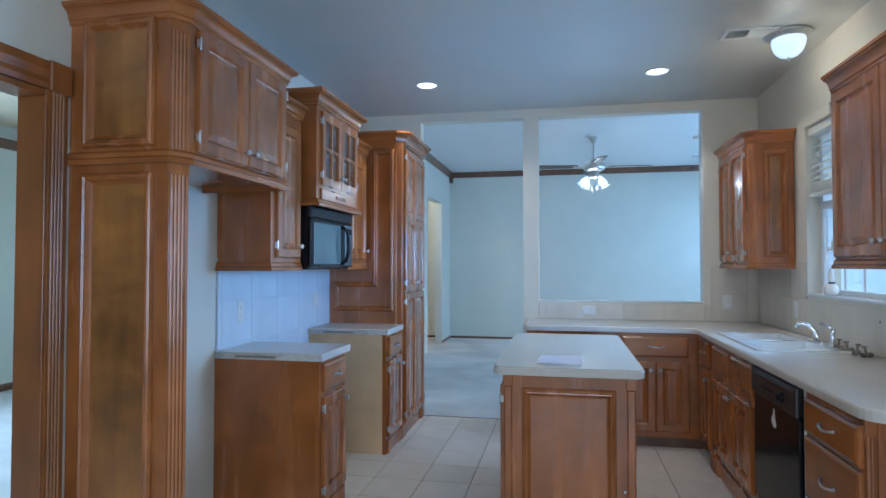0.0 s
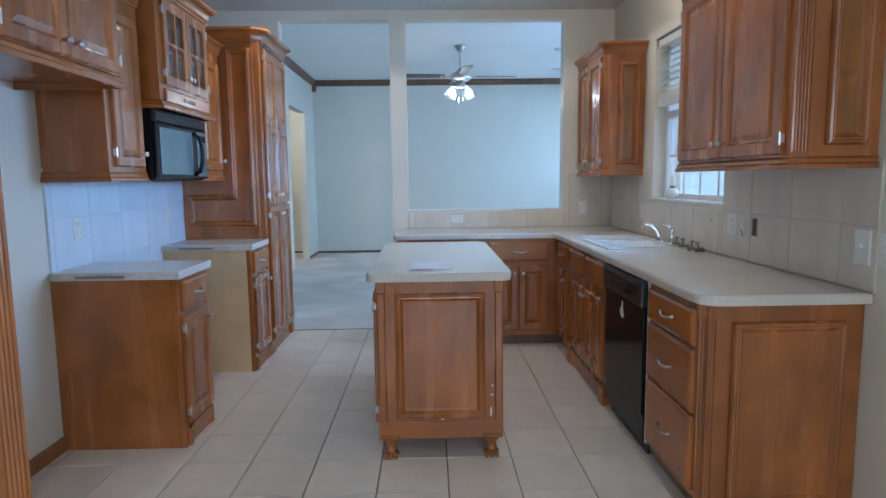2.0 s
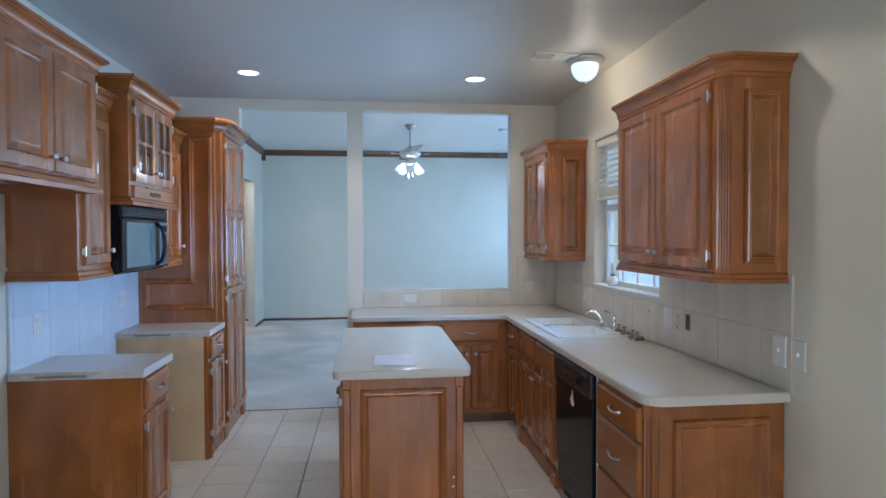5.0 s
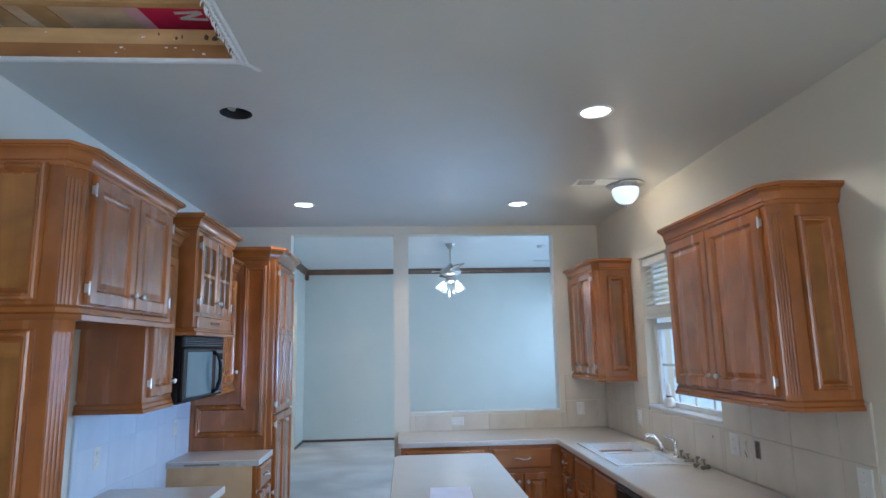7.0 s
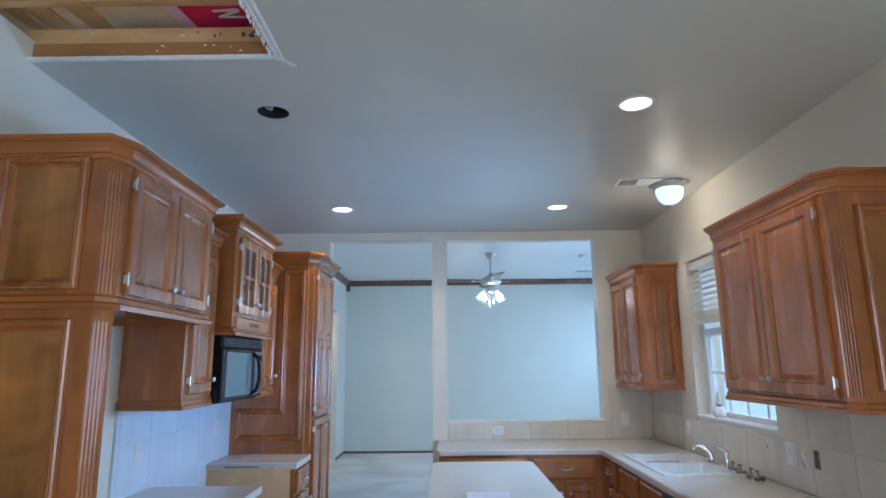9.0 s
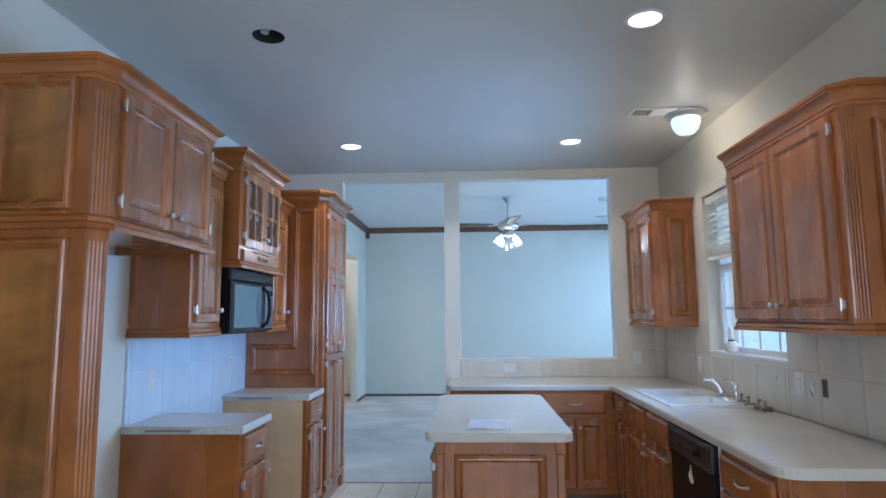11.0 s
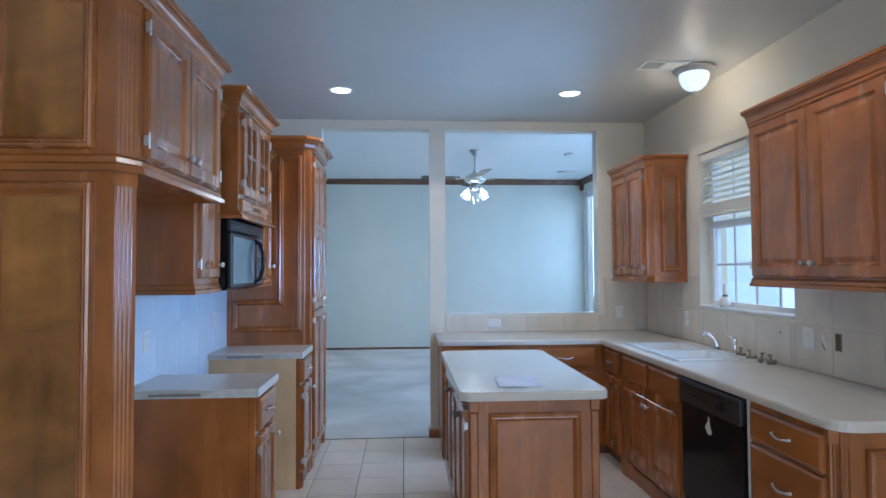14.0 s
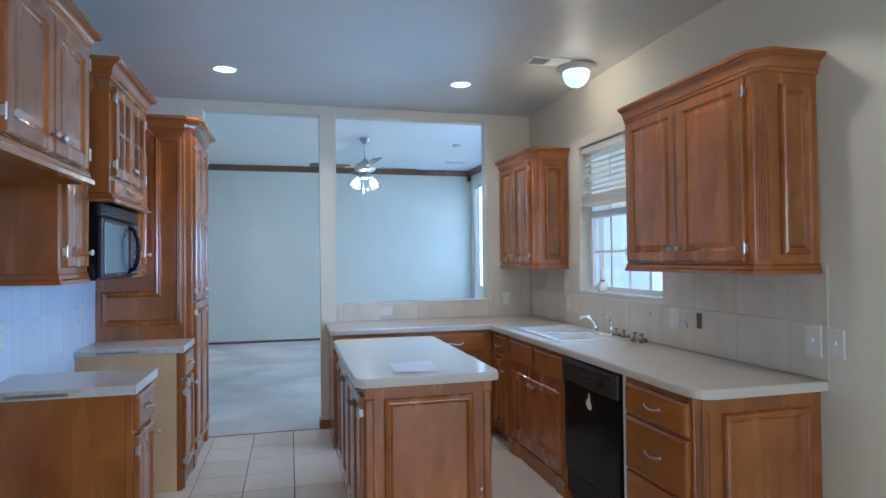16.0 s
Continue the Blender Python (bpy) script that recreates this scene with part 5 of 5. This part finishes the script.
ragged("plaster_edge", (CUT[1] + 0.020, CUT[2]), (CUT[1] + 0.020, CUT[3] + 0.03), 0.022, "smoothed white plaster band beside the ceiling cut-out", 24, torn=0.15)
ragged("plaster_edge", (CUT[1], CUT[3]), (CUT[0], CUT[3]), 0.026, "smoothed white plaster band along the ceiling cut-out", 30, torn=0.08)
ragged("plaster_edge", (CUT[1] + 0.004, CUT[3] - 0.015), (CUT[1] + 0.055, CUT[3] + 0.075), 0.024, "loose white flap of torn plaster at the corner of the cut-out", 6, torn=0.3)
bm = bmesh.new()
for i in range(70):
    y = random.uniform(2.40, 2.98)
    z = random.uniform(0.004, 0.022)
    tube([(CUT[1] - 0.012 + random.uniform(-0.01, 0.01), y, CE + 0.01), (CUT[1] - 0.018, y + 0.004, CE - z * 0.4), (CUT[1] - 0.016, y + 0.002, CE - z)], [0.0025, 0.002, 0.0008], 5, bm)
solid("plaster_shreds", bm, PLASTER, "hanging shreds of torn ceiling plaster", "plaster", "stuff")

# ---------------------------------------------------------------- ceiling fan
fan = thing("ceiling_fan", "brushed nickel ceiling fan with a lit four-shade light kit", "ceiling fan", pose(1.14, 9.40, 0))
part("canopy", lathe([(0.016, 3.10), (0.03, 3.105), (0.075, 3.165), (0.08, 3.18)], 24), NICKEL, fan, "", None, True)
part("rod", tube([(0, 0, 3.12), (0, 0, 2.86)], 0.013, 12), NICKEL, fan, "", None, True)
part("motor", lathe([(0.03, 2.70), (0.10, 2.705), (0.145, 2.735), (0.155, 2.77), (0.13, 2.81), (0.07, 2.84), (0.035, 2.87), (0.018, 2.89)], 28), NICKEL, fan, "", None, True)
part("switch_housing", lathe([(0.045, 2.60), (0.075, 2.61), (0.08, 2.66), (0.05, 2.70)], 24), NICKEL, fan, "", None, True)
for i in range(4):
    a = 5 + 90 * i
    b = round_poly([(0.22, -0.058), (0.77, -0.075), (0.77, 0.075), (0.22, 0.058)], [0.02, 0.05, 0.05, 0.02])
    part("blade", prism(b, -0.004, 0.004), BLADE, fan, "dark veneer blade", pose(0, 0, 2.775, 0, 0, a) @ pose(0, 0, 0, 10, 0, 0))
    part("blade_iron", prism([(0.10, -0.02), (0.20, -0.012), (0.28, -0.04), (0.28, 0.04), (0.20, 0.012), (0.10, 0.02)], -0.012, -0.005), NICKEL, fan, "", pose(0, 0, 2.775, 0, 0, a) @ pose(0, 0, 0, 10, 0, 0))
for i in range(4):
    a = radians(35 + 90 * i)
    c, s = math.cos(a), math.sin(a)
    arm = part("lamp_arm", tube([(0.04 * c, 0.04 * s, 2.62), (0.10 * c, 0.10 * s, 2.635), (0.135 * c, 0.135 * s, 2.60)], 0.010, 8), NICKEL, fan, "", None, True)
    tilt = Matrix.Translation((0.135 * c, 0.135 * s, 2.61)) @ Matrix.Rotation(a, 4, "Z") @ pose(0, 0, 0, 0, -30, 0)
    prof = [(0.022, 0.0), (0.026, -0.02), (0.040, -0.055), (0.052, -0.095), (0.072, -0.125)]
    bm = bmesh.new()
    nn, rings = 24, []
    for r, z in prof + [(r - 0.003, z) for r, z in prof[::-1]]:
        rings.append([bm.verts.new(((r + (0.008 * math.cos(6 * t) if z < -0.12 else 0)) * math.cos(t), (r + (0.008 * math.cos(6 * t) if z < -0.12 else 0)) * math.sin(t), z)) for t in np.linspace(0, 2 * math.pi, nn + 1)[:-1]])
    for r0, r1 in zip(rings, rings[1:] + rings[:1]):
        for k in range(nn):
            bm.faces.new((r0[k], r0[(k + 1) % nn], r1[(k + 1) % nn], r1[k]))
    sh = part("shade", bm, SHADE_GLASS, fan, "frilled clear glass shade", tilt, True)
    sh.visible_shadow = False
    part("bulb", lathe([(0.012, 0.0), (0.020, -0.025), (0.044, -0.060), (0.050, -0.085), (0.036, -0.108), (0.004, -0.118)][::-1], 16), BULB_GLASS, sh, "glowing bulb", None, True).visible_shadow = False
for dx, ln in ((-0.03, 0.20), (0.03, 0.15)):
    part("pull_chain", tube([(dx, -0.05, 2.61), (dx, -0.055, 2.61 - ln)], 0.0025, 5), NICKEL, fan)
    part("chain_bead", lathe([(0.003, 0), (0.009, 0.008), (0.009, 0.02), (0.003, 0.028)], 10), NICKEL, fan, "", pose(dx, -0.055, 2.585 - ln))


# ---------------------------------------------------------------- switches, outlets and small things
def cover(name, label, at, w=0.075, h=0.118, style="outlet"):
    """A wall plate whose front looks to -y before it is turned."""
    u = thing(name, label, "outlet" if style == "outlet" else "switch", at)
    part("plate", loft_panel(w, h, [(0, 0), (0, 0.003), (0.004, 0.006)]), PLASTIC, u, "", pose(-w / 2, 0, -h / 2))
    if style == "outlet":
        for z in (-0.024, 0.024):
            r = part("receptacle", box(-0.016, -0.0085, z - 0.014, 0.016, -0.005, z + 0.014, 0.004), PLASTIC, u)
            bm = box(-0.008, -0.0092, z - 0.004, -0.0055, -0.0083, z + 0.006)
            box(0.0055, -0.0092, z - 0.004, 0.008, -0.0083, z + 0.006, 0, bm)
            part("slots", bm, SUBTOP, r)
    else:
        k = max(1, round(w / 0.06))
        for i in range(k):
            x = (i - (k - 1) / 2) * 0.046
            part("toggle", box(x - 0.005, -0.016, -0.004, x + 0.005, -0.004, 0.012, 0.002), PLASTIC, u)
    for z in (-h * 0.36, h * 0.36) if style != "outlet" else (0,):
        part("screw", lathe([(0.003, 0), (0.003, 0.0015)], 8), NICKEL, u, "", pose(0, -0.0055, z, 90))
    return u


tx = XR - 0.009
cover("outlet", "white outlet plate on the tiled wall by the sink", pose(tx, 4.10, 1.10, 0, 0, FACE_NX), 0.095)
cover("light_switch", "white switch plate on the last wall tile", pose(tx, 3.123, 1.09, 0, 0, FACE_NX), 0.085, 0.135, "switch")
cover("light_switch", "white switch plate on the painted wall beside the tiles", pose(XR - 0.0005, 3.015, 1.09, 0, 0, FACE_NX), 0.075, 0.125, "switch")
cover("outlet", "white outlet plate on the tiled corner wall", pose(tx, 5.49, 1.09, 0, 0, FACE_NX))
cover("outlet", "white sideways outlet plate under the pass-through", pose(0.93, W - 0.012, 1.005, 0, 90, 0))
cover("outlet", "white outlet plate beside the pass-through", pose(2.07, W - 0.012, 1.09))
cover("outlet", "white outlet plate on the white backsplash", pose(XL + 0.012, 4.14, 1.125, 0, 0, FACE_X))
cover("outlet", "white outlet plate on the white backsplash", pose(XL + 0.012, 5.24, 1.14, 0, 0, FACE_X))
cover("outlet", "white outlet plate low on the living room wall", pose(-0.45, YF - 0.0005, 0.33))

ob_ = thing("junction_box", "open wall box without a cover and a loose wire", "wall box", pose(tx, 3.875, 1.105, 0, 0, FACE_NX))
part("box", plate([-0.022, 0.022], [-0.045, 0.045], [(-0.018, 0.018, -0.041, 0.041)], -0.004, lambda u, v, d: (u, d, v)), PEWTER, ob_)
# Flat dark sheet stands in for the shaded hole.
part("inside", box(-0.019, -0.002, -0.042, 0.019, -0.0005, 0.042), INK_AND_HOLLOW, ob_, "dark sheet for the shaded hollow of the box")
part("wire", tube([(-0.105, -0.003, 0.030), (-0.090, -0.018, 0.012), (-0.072, -0.024, -0.018), (-0.058, -0.022, -0.052)], [0.004, 0.006, 0.007, 0.003], 8), PLASTIC, ob_, "loose white cable", None, True)
part("wire_end", tube([(-0.098, -0.016, 0.004), (-0.080, -0.026, -0.022), (-0.064, -0.026, -0.048)], [0.002, 0.004, 0.002], 6), BLACK_MATT, ob_)

bt = thing("soap_bottle", "small white soap bottle on the window sill", "bottle", pose(XR + 0.035, 5.02, WIN[2] + 0.012))
part("body", lathe([(0.030, 0.0), (0.040, 0.008), (0.042, 0.035), (0.034, 0.060), (0.018, 0.075), (0.014, 0.085)], 20), PORCELAIN, bt, "", None, True)
part("collar", lathe([(0.018, 0.070), (0.020, 0.076), (0.018, 0.084)], 16), BLACK_MATT, bt)
part("cap", lathe([(0.016, 0.084), (0.020, 0.10), (0.014, 0.15), (0.004, 0.175)], 16), PORCELAIN, bt, "", None, True)
solid("cord_cleat", box(XR - 0.0115, 4.34, 1.10, XR - 0.009, 4.35, 1.115), PEWTER, "small hook on the tiled wall", "hook")

# ---------------------------------------------------------------- tiles
T = 0.318
FX0, FY0 = 0.440, 3.400
meshes = {}


def tile_mesh(w, h, mat):
    key = (round(w, 3), round(h, 3), mat.name)
    if key not in meshes:
        meshes[key] = mesh_of("tile", loft_panel(w, h, [(0, 0), (0, 0.0065), (0.002, 0.0085)]), mat)
    return meshes[key]


def lay(parent, u0, u1, v0, v1, ustep, vstep, uo, vo, mat, put, name="tile", J=0.003):
    """Lay tiles on a rectangle of u and v, with joints on a lattice through (uo, vo)."""
    us = sorted({u0, u1} | {uo + ustep * k for k in range(-60, 60) if u0 + 0.02 < uo + ustep * k < u1 - 0.02})
    vs = sorted({v0, v1} | {vo + vstep * k for k in range(-60, 60) if v0 + 0.02 < vo + vstep * k < v1 - 0.02})
    for a, b in zip(us, us[1:]):
        for c, d in zip(vs, vs[1:]):
            o = new(name, tile_mesh(b - a - J, d - c - J, mat))
            o.parent = parent
            o.matrix_basis = put(a + J / 2, c + J / 2)


# floor tiles lie face up: local z runs to +y
lay(FLOOR, XL, XR, 0.2, W + 0.005, T, T, FX0, FY0, FLOOR_TILE, lambda u, v: Matrix(((1, 0, 0, u), (0, 0, 1, v), (0, -1, 0, -0.0042), (0, 0, 0, 1))), J=0.006)

bs = tagged(new("backsplash", mesh_of("backsplash", plate([3.05, W - 0.001], [ZC, 1.42], [(WIN[0] - 0.004, WIN[1] + 0.004, 1.172, 1.421)], 0.006, lambda u, v, d: (XR - 0.0065 + d, u, v)), SPLASH_GROUT)), "grey tiled splashback behind sink and worktop", "backsplash", "", "structure")
for y0, y1, z0, z1 in ((3.05, WIN[0] - 0.004, ZC + 0.002, 1.42), (WIN[0] - 0.004, WIN[1] + 0.004, ZC + 0.002, 1.172), (WIN[1] + 0.004, W - 0.012, ZC + 0.002, 1.42)):
    lay(bs, y0, y1, z0, z1, 0.333, 0.245, 3.252, 1.170, SPLASH, lambda u, v: Matrix(((0, 1, 0, XR - 0.0008), (1, 0, 0, u), (0, 0, 1, v), (0, 0, 0, 1))))
bs = tagged(new("backsplash", mesh_of("backsplash", box(0.50, W - 0.011, ZC, XR - 0.0115, W - 0.0005, 1.066), SPLASH_GROUT)), "grey tiled splashback under the pass-through", "backsplash", "", "structure")
lay(bs, 0.50, 1.94, ZC + 0.002, 1.068, 0.335, 5.0, 1.221, 2.0, SPLASH, lambda u, v: pose(u, W - 0.005, v))
lay(bs, 1.94, XR - 0.014, ZC + 0.002, 1.40, 0.335, 0.245, 1.221, 1.170, SPLASH, lambda u, v: pose(u, W - 0.005, v))
bs = tagged(new("backsplash", mesh_of("backsplash", box(XL + 0.0005, 3.90, ZC - 0.25, XL + 0.011, 5.543, 1.44), SPLASH_W_GROUT)), "white tiled splashback tinted with blue daylight behind the empty range bay", "backsplash", "", "structure")
lay(bs, 3.90, 5.540, ZC - 0.25, 1.44, 0.333, 0.245, 4.268, 1.190, SPLASH_W, lambda u, v: pose(XL + 0.005, u, v, 0, 0, FACE_X))
